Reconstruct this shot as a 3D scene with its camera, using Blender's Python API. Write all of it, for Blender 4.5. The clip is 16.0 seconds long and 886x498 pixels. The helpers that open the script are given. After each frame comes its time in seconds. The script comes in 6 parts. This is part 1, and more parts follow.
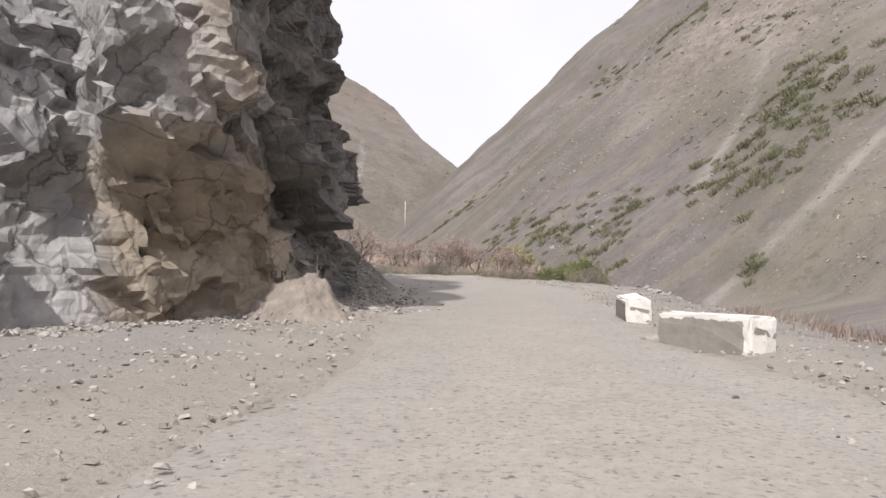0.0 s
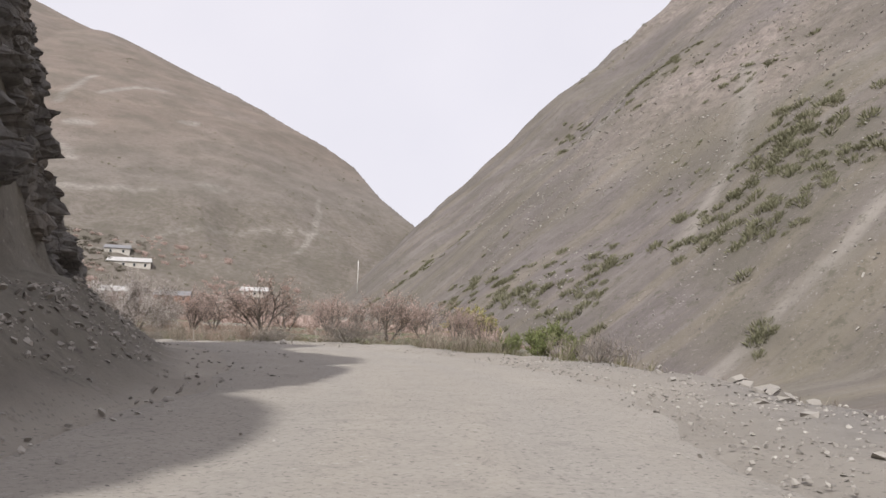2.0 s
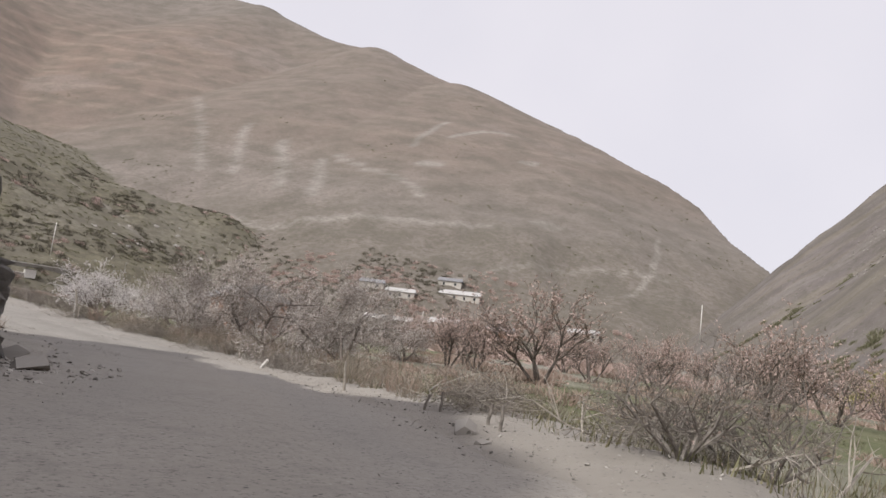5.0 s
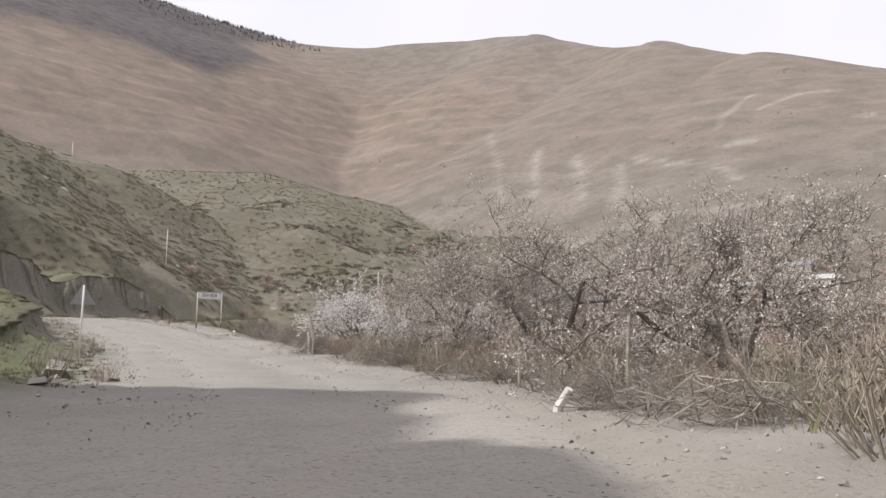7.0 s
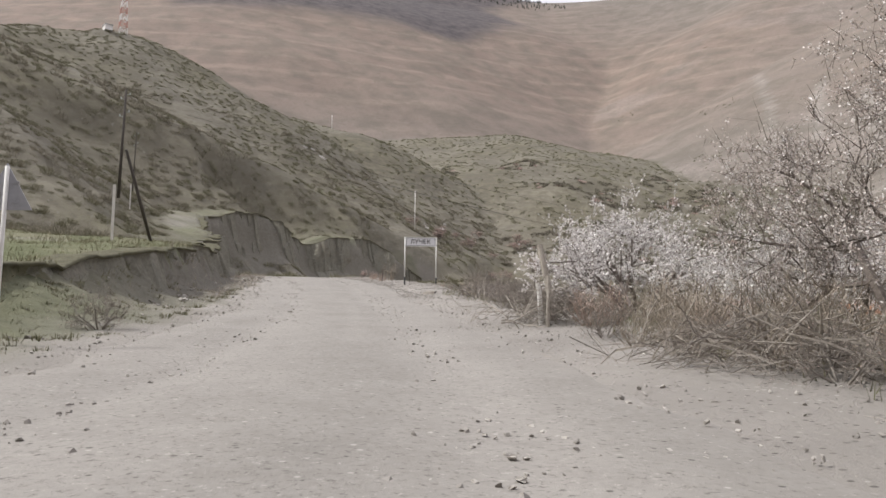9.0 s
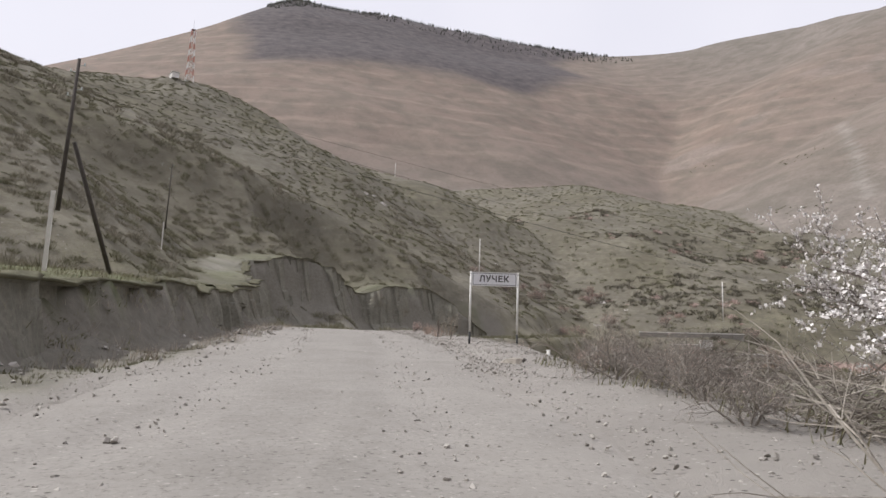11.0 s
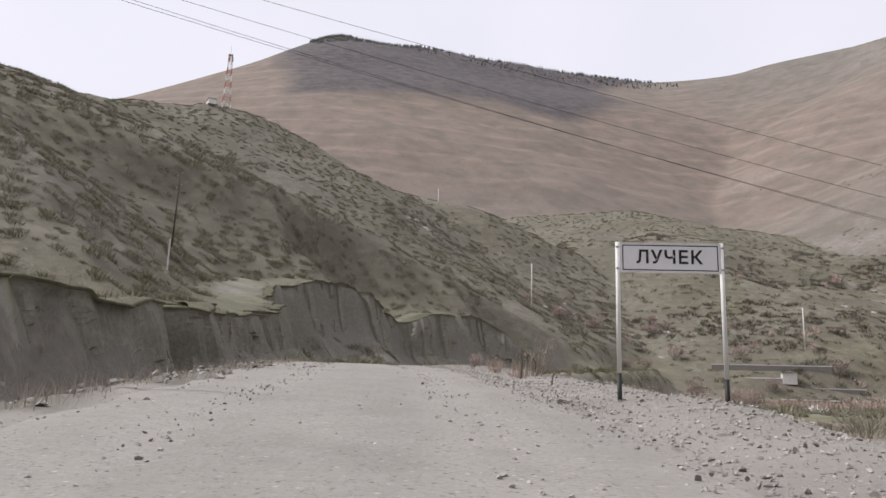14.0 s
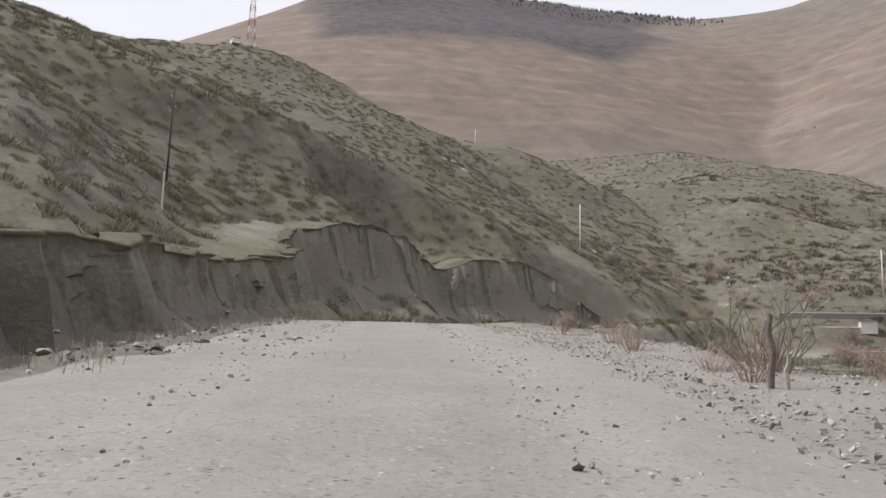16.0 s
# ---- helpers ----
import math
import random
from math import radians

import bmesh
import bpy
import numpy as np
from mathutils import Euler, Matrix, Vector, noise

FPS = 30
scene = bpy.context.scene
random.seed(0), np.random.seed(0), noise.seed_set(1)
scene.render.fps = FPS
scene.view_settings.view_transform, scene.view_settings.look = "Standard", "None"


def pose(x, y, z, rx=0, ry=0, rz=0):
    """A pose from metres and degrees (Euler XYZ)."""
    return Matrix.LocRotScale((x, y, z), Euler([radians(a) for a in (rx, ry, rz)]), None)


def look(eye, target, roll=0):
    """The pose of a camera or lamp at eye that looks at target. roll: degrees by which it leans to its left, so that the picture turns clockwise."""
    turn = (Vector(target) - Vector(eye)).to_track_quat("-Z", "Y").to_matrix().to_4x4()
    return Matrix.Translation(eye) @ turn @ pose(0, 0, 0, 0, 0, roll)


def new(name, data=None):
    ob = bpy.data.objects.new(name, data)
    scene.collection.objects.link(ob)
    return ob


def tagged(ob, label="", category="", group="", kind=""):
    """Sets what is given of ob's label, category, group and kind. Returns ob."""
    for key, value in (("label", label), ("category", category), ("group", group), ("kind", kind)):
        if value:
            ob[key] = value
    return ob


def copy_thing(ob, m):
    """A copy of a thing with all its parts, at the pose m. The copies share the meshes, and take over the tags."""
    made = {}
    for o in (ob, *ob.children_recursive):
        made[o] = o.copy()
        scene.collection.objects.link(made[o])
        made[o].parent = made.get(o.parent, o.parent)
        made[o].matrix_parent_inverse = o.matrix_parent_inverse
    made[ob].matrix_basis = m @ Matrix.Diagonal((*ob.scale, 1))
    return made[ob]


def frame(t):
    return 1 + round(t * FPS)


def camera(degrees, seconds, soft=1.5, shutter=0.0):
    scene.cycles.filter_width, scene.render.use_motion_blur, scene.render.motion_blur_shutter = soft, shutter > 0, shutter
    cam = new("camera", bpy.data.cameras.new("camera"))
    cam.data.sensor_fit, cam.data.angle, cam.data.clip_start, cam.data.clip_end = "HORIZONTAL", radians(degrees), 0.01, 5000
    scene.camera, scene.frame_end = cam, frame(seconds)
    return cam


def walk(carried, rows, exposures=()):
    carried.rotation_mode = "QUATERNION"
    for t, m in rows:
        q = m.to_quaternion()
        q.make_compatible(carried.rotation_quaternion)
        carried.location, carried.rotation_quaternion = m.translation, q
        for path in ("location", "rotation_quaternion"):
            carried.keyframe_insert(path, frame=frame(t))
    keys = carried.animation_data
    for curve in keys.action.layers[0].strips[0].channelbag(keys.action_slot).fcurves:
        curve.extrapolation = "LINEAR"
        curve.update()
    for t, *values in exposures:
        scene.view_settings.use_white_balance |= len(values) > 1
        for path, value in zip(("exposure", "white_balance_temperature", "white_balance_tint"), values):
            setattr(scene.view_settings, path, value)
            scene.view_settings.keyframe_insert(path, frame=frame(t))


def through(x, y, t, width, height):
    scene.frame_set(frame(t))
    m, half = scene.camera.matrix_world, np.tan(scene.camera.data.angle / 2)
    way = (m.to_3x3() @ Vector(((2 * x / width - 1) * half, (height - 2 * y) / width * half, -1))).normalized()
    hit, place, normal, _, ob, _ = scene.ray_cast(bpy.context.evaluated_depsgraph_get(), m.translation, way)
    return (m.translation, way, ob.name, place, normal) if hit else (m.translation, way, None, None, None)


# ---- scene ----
# ---- camera ----
cam = camera(61.2, 16.0)
PATH = [
    (0, (0.052, -0.115, 1.326), (0.07, 1.884, 1.38), 1.1),
    (0.5, (0.571, 5.424, 1.227), (0.561, 7.418, 1.374), 1.1),
    (1, (1.302, 11.306, 1.2), (1.305, 13.296, 1.395), 1.2),
    (1.5, (2.175, 16.862, 1.238), (2.243, 18.847, 1.475), 1.3),
    (2, (2.942, 22.299, 1.433), (3.056, 24.282, 1.662), 1.6),
    (2.5, (3.767, 27.953, 1.504), (3.874, 29.932, 1.773), 3.2),
    (3, (4.24, 33.759, 1.432), (4.227, 35.74, 1.706), 5.4),
    (3.5, (4.262, 39.438, 1.451), (4.095, 41.415, 1.7), 7.0),
    (4, (3.751, 45.323, 1.665), (3.408, 47.282, 1.877), 7.7),
    (4.5, (2.557, 50.851, 1.832), (1.99, 52.759, 2.034), 7.5),
    (5, (0.681, 56.047, 1.963), (-0.08, 57.875, 2.249), 7.1),
    (5.2, (-0.162, 58.017, 2.024), (-1.038, 59.793, 2.303), 6.8),
    (7.3, (-14.701, 78.234, 1.355), (-16.19, 79.543, 1.62), -0.8),
    (7.5, (-16.275, 79.458, 1.435), (-17.805, 80.725, 1.671), -1.3),
    (8, (-20.494, 82.83, 1.532), (-22.17, 83.899, 1.754), -1.1),
    (8.5, (-24.948, 85.909, 1.602), (-26.71, 86.836, 1.796), -0.5),
    (9, (-29.814, 88.417, 1.673), (-31.628, 89.238, 1.859), 0.6),
    (9.5, (-35.06, 90.717, 1.924), (-36.914, 91.439, 2.128), 2.6),
    (10, (-39.73, 92.378, 2.088), (-41.594, 93.039, 2.387), 2.9),
    (10.2, (-41.135, 92.898, 2.223), (-42.999, 93.559, 2.525), 2.7),
    (12.3, (-53.873, 97.057, 2.996), (-55.737, 97.675, 3.378), 1.4),
    (12.5, (-55.115, 97.373, 3.005), (-56.98, 97.982, 3.395), 2.1),
    (13, (-57.96, 98.113, 3.261), (-59.829, 98.704, 3.658), 2.1),
    (13.5, (-61.212, 98.858, 3.545), (-63.089, 99.416, 3.951), 1.9),
    (14, (-64.168, 99.515, 3.83), (-66.051, 100.053, 4.235), 1.8),
    (14.5, (-67.38, 100.157, 4.124), (-69.271, 100.668, 4.529), 1.9),
    (15, (-70.216, 100.754, 4.385), (-72.114, 101.247, 4.782), 1.9),
    (15.5, (-74.97, 101.847, 4.796), (-76.881, 102.313, 5.161), 1.7),
    (16, (-80.398, 102.868, 5.22), (-82.327, 103.324, 5.488), 1.5),
]
walk(cam, [(t, look(eye, target, roll)) for t, eye, target, roll in PATH],
     exposures=[(0, .4, 6450, 10), (.5, .22, 6500, 10), (1, .18, 6500, 10), (2, .17, 6500, 10), (3, .14, 6530, 10), (4.4, .14, 6550, 10), (5, .08, 6520, 10), (7.3, .38, 6500, 9), (9, .36, 6450, 9), (10.2, .27, 6400, 9), (12.3, .14, 6330, 10), (14, .2, 6330, 10), (16, .25, 6380, 9)])

# ---- light ----
SUN_TO = Vector((-0.42, -0.91, 0)).normalized()
SUN_UP = radians(47)
world = bpy.data.worlds.new("sky")
scene.world = world
world.use_nodes = True
wn = world.node_tree
sky = wn.nodes.new("ShaderNodeTexSky")
sky.sky_type, sky.sun_disc = "NISHITA", False
sky.sun_elevation, sky.sun_rotation = SUN_UP, math.atan2(SUN_TO.x, SUN_TO.y)
sky.dust_density, sky.air_density, sky.ozone_density = 4.0, 1.0, 1.0
# thin high cloud veils the blue sky
veil = wn.nodes.new("ShaderNodeTexNoise")
veil.inputs["Scale"].default_value, veil.inputs["Detail"].default_value = 3.0, 6
tint = wn.nodes.new("ShaderNodeValToRGB")
tint.color_ramp.elements[0].color, tint.color_ramp.elements[1].color = (6.1, 5.95, 6.55, 1), (7.4, 7.1, 7.5, 1)
cloud = wn.nodes.new("ShaderNodeMix")
cloud.data_type = "RGBA"
cloud.inputs[0].default_value = 0.9
wn.links.new(veil.outputs["Fac"], tint.inputs["Fac"])
wn.links.new(sky.outputs["Color"], cloud.inputs[6])
wn.links.new(tint.outputs["Color"], cloud.inputs[7])
wn.links.new(cloud.outputs[2], wn.nodes["Background"].inputs["Color"])
wn.nodes["Background"].inputs["Strength"].default_value = 0.12
sun_data = bpy.data.lights.new("sun", "SUN")
sun_data.energy, sun_data.angle, sun_data.color = 2.9, radians(1.2), (1.0, 0.965, 0.92)
sun = new("sun", sun_data)
sun.matrix_world = look((0, 0, 60), Vector((0, 0, 60)) - (SUN_TO * math.cos(SUN_UP) + Vector((0, 0, math.sin(SUN_UP)))))

# ---- materials ----
def material(name, rough=0.9, metal=0.0):
    m = bpy.data.materials.new(name)
    m.use_nodes = True
    b = m.node_tree.nodes["Principled BSDF"]
    b.inputs["Roughness"].default_value, b.inputs["Metallic"].default_value = rough, metal
    b.inputs["Specular IOR Level"].default_value = 0.25
    return m, m.node_tree, b


def add(nt, kind, **values):
    n = nt.nodes.new(kind)
    for key, v in values.items():
        n.inputs[key].default_value = v
    return n


def noise_tex(nt, scale, detail=4, rough=.55, vector=None):
    n = add(nt, "ShaderNodeTexNoise", Scale=scale, Detail=detail, Roughness=rough)
    if vector:
        nt.links.new(vector, n.inputs["Vector"])
    return n.outputs["Fac"]


def ramp(nt, fac, stops):
    n = nt.nodes.new("ShaderNodeValToRGB")
    e = n.color_ramp.elements
    while len(e) < len(stops):
        e.new(0.5)
    for el, (p, c) in zip(e, stops):
        el.position, el.color = p, (*c, 1)
    nt.links.new(fac, n.inputs["Fac"])
    return n.outputs["Color"]


def mix(nt, fac, a, b):
    n = nt.nodes.new("ShaderNodeMix")
    n.data_type = "RGBA"
    for sock, v in ((n.inputs[0], fac), (n.inputs[6], a), (n.inputs[7], b)):
        if isinstance(v, (int, float)):
            sock.default_value = v
        elif isinstance(v, tuple):
            sock.default_value = (*v, 1)
        else:
            nt.links.new(v, sock)
    return n.outputs[2]


def bump(nt, b, height, strength, distance):
    n = add(nt, "ShaderNodeBump", Strength=strength, Distance=distance)
    nt.links.new(height, n.inputs["Height"])
    nt.links.new(n.outputs["Normal"], b.inputs["Normal"])


def place(nt):
    return nt.nodes.new("ShaderNodeTexCoord").outputs["Object"]


def attribute(nt, name):
    n = nt.nodes.new("ShaderNodeAttribute")
    n.attribute_name = name
    return n.outputs["Fac"]


def math_node(nt, op, a, b):
    n = nt.nodes.new("ShaderNodeMath")
    n.operation, n.use_clamp = op, True
    for sock, v in zip(n.inputs, (a, b)):
        if isinstance(v, (int, float)):
            sock.default_value = v
        else:
            nt.links.new(v, sock)
    return n.outputs[0]


def plain(name, colour, vary=.25, scale=6.0, rough=.85, metal=0.0, relief=0.0):
    """A surface of one colour with blotches and grain at two sizes."""
    m, nt, b = material(name, rough, metal)
    p = place(nt)
    dark, light = tuple(c * (1 - vary) for c in colour), tuple(min(1, c * (1 + vary)) for c in colour)
    c = ramp(nt, noise_tex(nt, scale, 5, .6, p), [(.3, dark), (.7, light)])
    c = mix(nt, math_node(nt, "MULTIPLY", noise_tex(nt, scale * 9, 3, .6, p), .5), c, tuple(v * .75 for v in colour))
    nt.links.new(c, b.inputs["Base Color"])
    if relief:
        bump(nt, b, noise_tex(nt, scale * 6, 4, .6, p), .6, relief)
    return m


def ground_material():
    m, nt, b = material("mountain_ground", .95)
    p = place(nt)
    fine, mid, broad = noise_tex(nt, 2.2, 6, .65, p), noise_tex(nt, .22, 6, .62, p), noise_tex(nt, .02, 5, .55, p)
    def stretched(scale, size, detail=5):
        n = nt.nodes.new("ShaderNodeMapping")
        n.inputs["Scale"].default_value = scale
        nt.links.new(p, n.inputs["Vector"])
        return noise_tex(nt, size, detail, .6, n.outputs["Vector"])

    chute = stretched((.05, 1.0, .05), .22)
    ledge = stretched((.05, .05, 1.0), .2, 7)
    soil = mix(nt, math_node(nt, "MULTIPLY", fine, .5), ramp(nt, mid, [(.3, (.25, .233, .212)), (.7, (.36, .337, .309))]), (.28, .26, .238))
    grit = add(nt, "ShaderNodeTexVoronoi", Scale=11.0)
    nt.links.new(p, grit.inputs["Vector"])
    part_of = nt.nodes.new("ShaderNodeSeparateColor")
    nt.links.new(grit.outputs["Color"], part_of.inputs[0])
    stone = math_node(nt, "MULTIPLY", ramp(nt, grit.outputs["Distance"], [(.22, (1, 1, 1)), (.36, (0, 0, 0))]), math_node(nt, "GREATER_THAN", part_of.outputs[0], .6))
    soil = mix(nt, stone, soil, ramp(nt, part_of.outputs[1], [(.2, (.13, .12, .11)), (.6, (.24, .222, .202)), (.95, (.43, .405, .375))]))
    grass = mix(nt, ramp(nt, mid, [(.45, (0, 0, 0)), (.65, (.6, .6, .6))]), ramp(nt, fine, [(.3, (.09, .104, .052)), (.7, (.165, .172, .095))]), (.21, .195, .135))
    olive = ramp(nt, mid, [(.35, (.112, .104, .066)), (.65, (.188, .17, .118))])
    step = stretched((.12, .12, 1.0), .55, 4)
    olive = mix(nt, ramp(nt, step, [(.5, (0, 0, 0)), (.62, (.65, .65, .65))]), olive, (.19, .178, .115))
    olive = mix(nt, ramp(nt, step, [(.36, (.7, .7, .7)), (.43, (0, 0, 0))]), olive, (.09, .083, .058))
    run = stretched((.035, 1.0, .035), .085, 6)
    thread = stretched((.06, 1.0, .06), 1.1, 4)
    scree = ramp(nt, mid, [(.3, (.132, .116, .114)), (.7, (.19, .168, .164))])
    scree = mix(nt, ramp(nt, run, [(.5, (0, 0, 0)), (.58, (.8, .8, .8))]), scree, ramp(nt, mid, [(.3, (.185, .16, .128)), (.7, (.245, .214, .176))]))
    scree = mix(nt, ramp(nt, chute, [(.5, (0, 0, 0)), (.64, (.7, .7, .7))]), scree, (.235, .215, .202))
    scree = mix(nt, ramp(nt, thread, [(.55, (0, 0, 0)), (.68, (.5, .5, .5))]), scree, (.125, .108, .106))
    scree = mix(nt, ramp(nt, noise_tex(nt, .011, 5, .6, p), [(.47, (0, 0, 0)), (.6, (.55, .55, .55))]), scree, ramp(nt, fine, [(.3, (.15, .142, .095)), (.7, (.225, .205, .15))]))
    dust = mix(nt, stone, ramp(nt, mid, [(.3, (.31, .283, .248)), (.7, (.395, .362, .318))]), (.25, .232, .21))
    shelf = mix(nt, ramp(nt, mid, [(.4, (0, 0, 0)), (.62, (.8, .8, .8))]), ramp(nt, fine, [(.3, (.19, .18, .172)), (.7, (.275, .26, .245))]), (.30, .278, .25))
    contour = add(nt, "ShaderNodeTexWave", Scale=.0085, Distortion=9.0, Detail=4.0)
    contour.bands_direction = "Z"
    contour.inputs["Detail Scale"].default_value, contour.inputs["Detail Roughness"].default_value = .35, .6
    nt.links.new(p, contour.inputs["Vector"])
    rust = ramp(nt, broad, [(.3, (.19, .138, .112)), (.7, (.245, .182, .145))])
    rust = mix(nt, ramp(nt, contour.outputs["Fac"], [(.86, (0, 0, 0)), (.96, (.4, .4, .4))]), rust, (.34, .262, .205))
    rust = mix(nt, ramp(nt, ledge, [(.55, (0, 0, 0)), (.66, (.25, .25, .25))]), rust, (.15, .108, .09))
    steppe = mix(nt, ramp(nt, noise_tex(nt, .05, 6, .65, p), [(.5, (0, 0, 0)), (.7, (.3, .3, .3))]), ramp(nt, mid, [(.3, (.16, .139, .122)), (.7, (.22, .194, .17))]), (.26, .236, .212))
    wood = ramp(nt, noise_tex(nt, .06, 7, .7, p), [(.35, (.058, .053, .055)), (.65, (.125, .107, .106))])
    clay = ramp(nt, fine, [(.3, (.14, .13, .108)), (.7, (.215, .2, .168))])
    bare = ramp(nt, mid, [(.3, (.27, .245, .22)), (.7, (.36, .335, .305))])
    crag = mix(nt, ramp(nt, noise_tex(nt, .35, 7, .75, p), [(.42, (0, 0, 0)), (.6, (1, 1, 1))]), ramp(nt, mid, [(.3, (.15, .13, .12)), (.7, (.24, .20, .18))]), (.33, .285, .255))
    c = soil
    for name, layer in (("grass", grass), ("olive", olive), ("scree", scree), ("shelf", shelf), ("dust", dust), ("steppe", steppe), ("rust", rust), ("clay", clay), ("crag", crag), ("bare", bare)):
        edge = math_node(nt, "ADD", attribute(nt, name), 0)
        c = mix(nt, edge, c, layer)
    side = attribute(nt, "hillside")
    c = mix(nt, math_node(nt, "MULTIPLY", math_node(nt, "MULTIPLY", broad, side), .3), c, (.19, .17, .15))
    mottle = ramp(nt, noise_tex(nt, .035, 6, .65, p), [(.42, (0, 0, 0)), (.62, (.55, .55, .55))])
    c = mix(nt, math_node(nt, "MULTIPLY", mottle, side), c, (.115, .105, .085))
    tuft = ramp(nt, noise_tex(nt, .3, 7, .7, p), [(.47, (0, 0, 0)), (.55, (.8, .8, .8))])
    c = mix(nt, math_node(nt, "MULTIPLY", tuft, math_node(nt, "MULTIPLY", attribute(nt, "olive"), side)), c, ramp(nt, fine, [(.3, (.088, .079, .056)), (.7, (.14, .126, .096))]))
    sprig = ramp(nt, noise_tex(nt, .5, 4, .75, p), [(.55, (0, 0, 0)), (.64, (.6, .6, .6))])
    c = mix(nt, math_node(nt, "MULTIPLY", sprig, side), c, (.105, .10, .075))
    rubble = ramp(nt, noise_tex(nt, 1.6, 5, .85, p), [(.6, (0, 0, 0)), (.66, (.8, .8, .8))])
    c = mix(nt, math_node(nt, "MULTIPLY", rubble, attribute(nt, "scree")), c, (.31, .285, .268))
    gap = ramp(nt, noise_tex(nt, 1.1, 5, .85, p), [(.34, (.75, .75, .75)), (.41, (0, 0, 0))])
    c = mix(nt, math_node(nt, "MULTIPLY", gap, attribute(nt, "scree")), c, (.085, .075, .073))
    chip = ramp(nt, noise_tex(nt, .8, 3, .8, p), [(.66, (0, 0, 0)), (.72, (.7, .7, .7))])
    c = mix(nt, math_node(nt, "MULTIPLY", chip, side), c, (.36, .335, .31))
    c = mix(nt, attribute(nt, "wood"), c, wood)
    nt.links.new(c, b.inputs["Base Color"])
    bump(nt, b, math_node(nt, "ADD", math_node(nt, "MULTIPLY", noise_tex(nt, 1.3, 8, .7, p), .65), math_node(nt, "MULTIPLY", noise_tex(nt, 9, 6, .75, p), .35)), .85, .16)
    return m


def gravel_material(name, dark, light, grit):
    m, nt, b = material(name, .95)
    p = place(nt)
    c = ramp(nt, noise_tex(nt, .5, 7, .68, p), [(.32, dark), (.68, light)])
    powder = ramp(nt, noise_tex(nt, .35, 6, .6, p), [(.3, (.40, .363, .314)), (.7, (.485, .444, .388))])
    c = mix(nt, math_node(nt, "MULTIPLY", attribute(nt, "powder"), .85), c, powder)
    lane = attribute(nt, "lane")
    c = mix(nt, math_node(nt, "MULTIPLY", lane, .6), c, tuple(k * 1.14 for k in light))
    v = add(nt, "ShaderNodeTexVoronoi", Scale=grit)
    nt.links.new(p, v.inputs["Vector"])
    c = mix(nt, math_node(nt, "MULTIPLY", noise_tex(nt, 7, 4, .7, p), .55), c, tuple(.6 * a + .4 * k for a, k in zip(dark, light)))
    grey = nt.nodes.new("ShaderNodeRGBToBW")
    nt.links.new(v.outputs["Color"], grey.inputs[0])
    pebble = ramp(nt, grey.outputs[0], [(.2, dark), (.8, light)])
    c = mix(nt, .2, c, pebble)
    c = mix(nt, ramp(nt, noise_tex(nt, 14, 6, .8, p), [(.55, (0, 0, 0)), (.63, (.8, .8, .8))]), c, tuple(k * .55 for k in dark))
    c = mix(nt, ramp(nt, noise_tex(nt, 11, 6, .8, p), [(.59, (0, 0, 0)), (.66, (.85, .85, .85))]), c, tuple(k * 1.4 for k in light))
    c = mix(nt, ramp(nt, noise_tex(nt, 1.7, 5, .7, p), [(.52, (0, 0, 0)), (.7, (.35, .35, .35))]), c, tuple(k * .9 for k in dark))
    c = mix(nt, math_node(nt, "MULTIPLY", attribute(nt, "rim"), .8), c, ramp(nt, noise_tex(nt, .8, 6, .7, p), [(.3, (.25, .233, .212)), (.7, (.36, .337, .309))]))
    nt.links.new(c, b.inputs["Base Color"])
    dots = add(nt, "ShaderNodeTexVoronoi", Scale=13.0)
    wobble = mix(nt, .12, p, add(nt, "ShaderNodeTexNoise", Scale=9.0).outputs["Color"])
    nt.links.new(wobble, dots.inputs["Vector"])
    pick = nt.nodes.new("ShaderNodeSeparateColor")
    nt.links.new(dots.outputs["Color"], pick.inputs[0])
    inside = ramp(nt, dots.outputs["Distance"], [(.2, (1, 1, 1)), (.34, (0, 0, 0))])
    chosen = math_node(nt, "MULTIPLY", inside, math_node(nt, "GREATER_THAN", pick.outputs[0], .87))
    c = mix(nt, chosen, c, ramp(nt, pick.outputs[1], [(.2, tuple(k * .5 for k in dark)), (.6, dark), (.9, tuple(k * 1.3 for k in light))]))
    nt.links.new(c, b.inputs["Base Color"])
    bump(nt, b, math_node(nt, "ADD", math_node(nt, "MULTIPLY", noise_tex(nt, 9, 5, .75, p), .6), math_node(nt, "MULTIPLY", noise_tex(nt, 32, 4, .75, p), .4)), .7, .03)
    return m


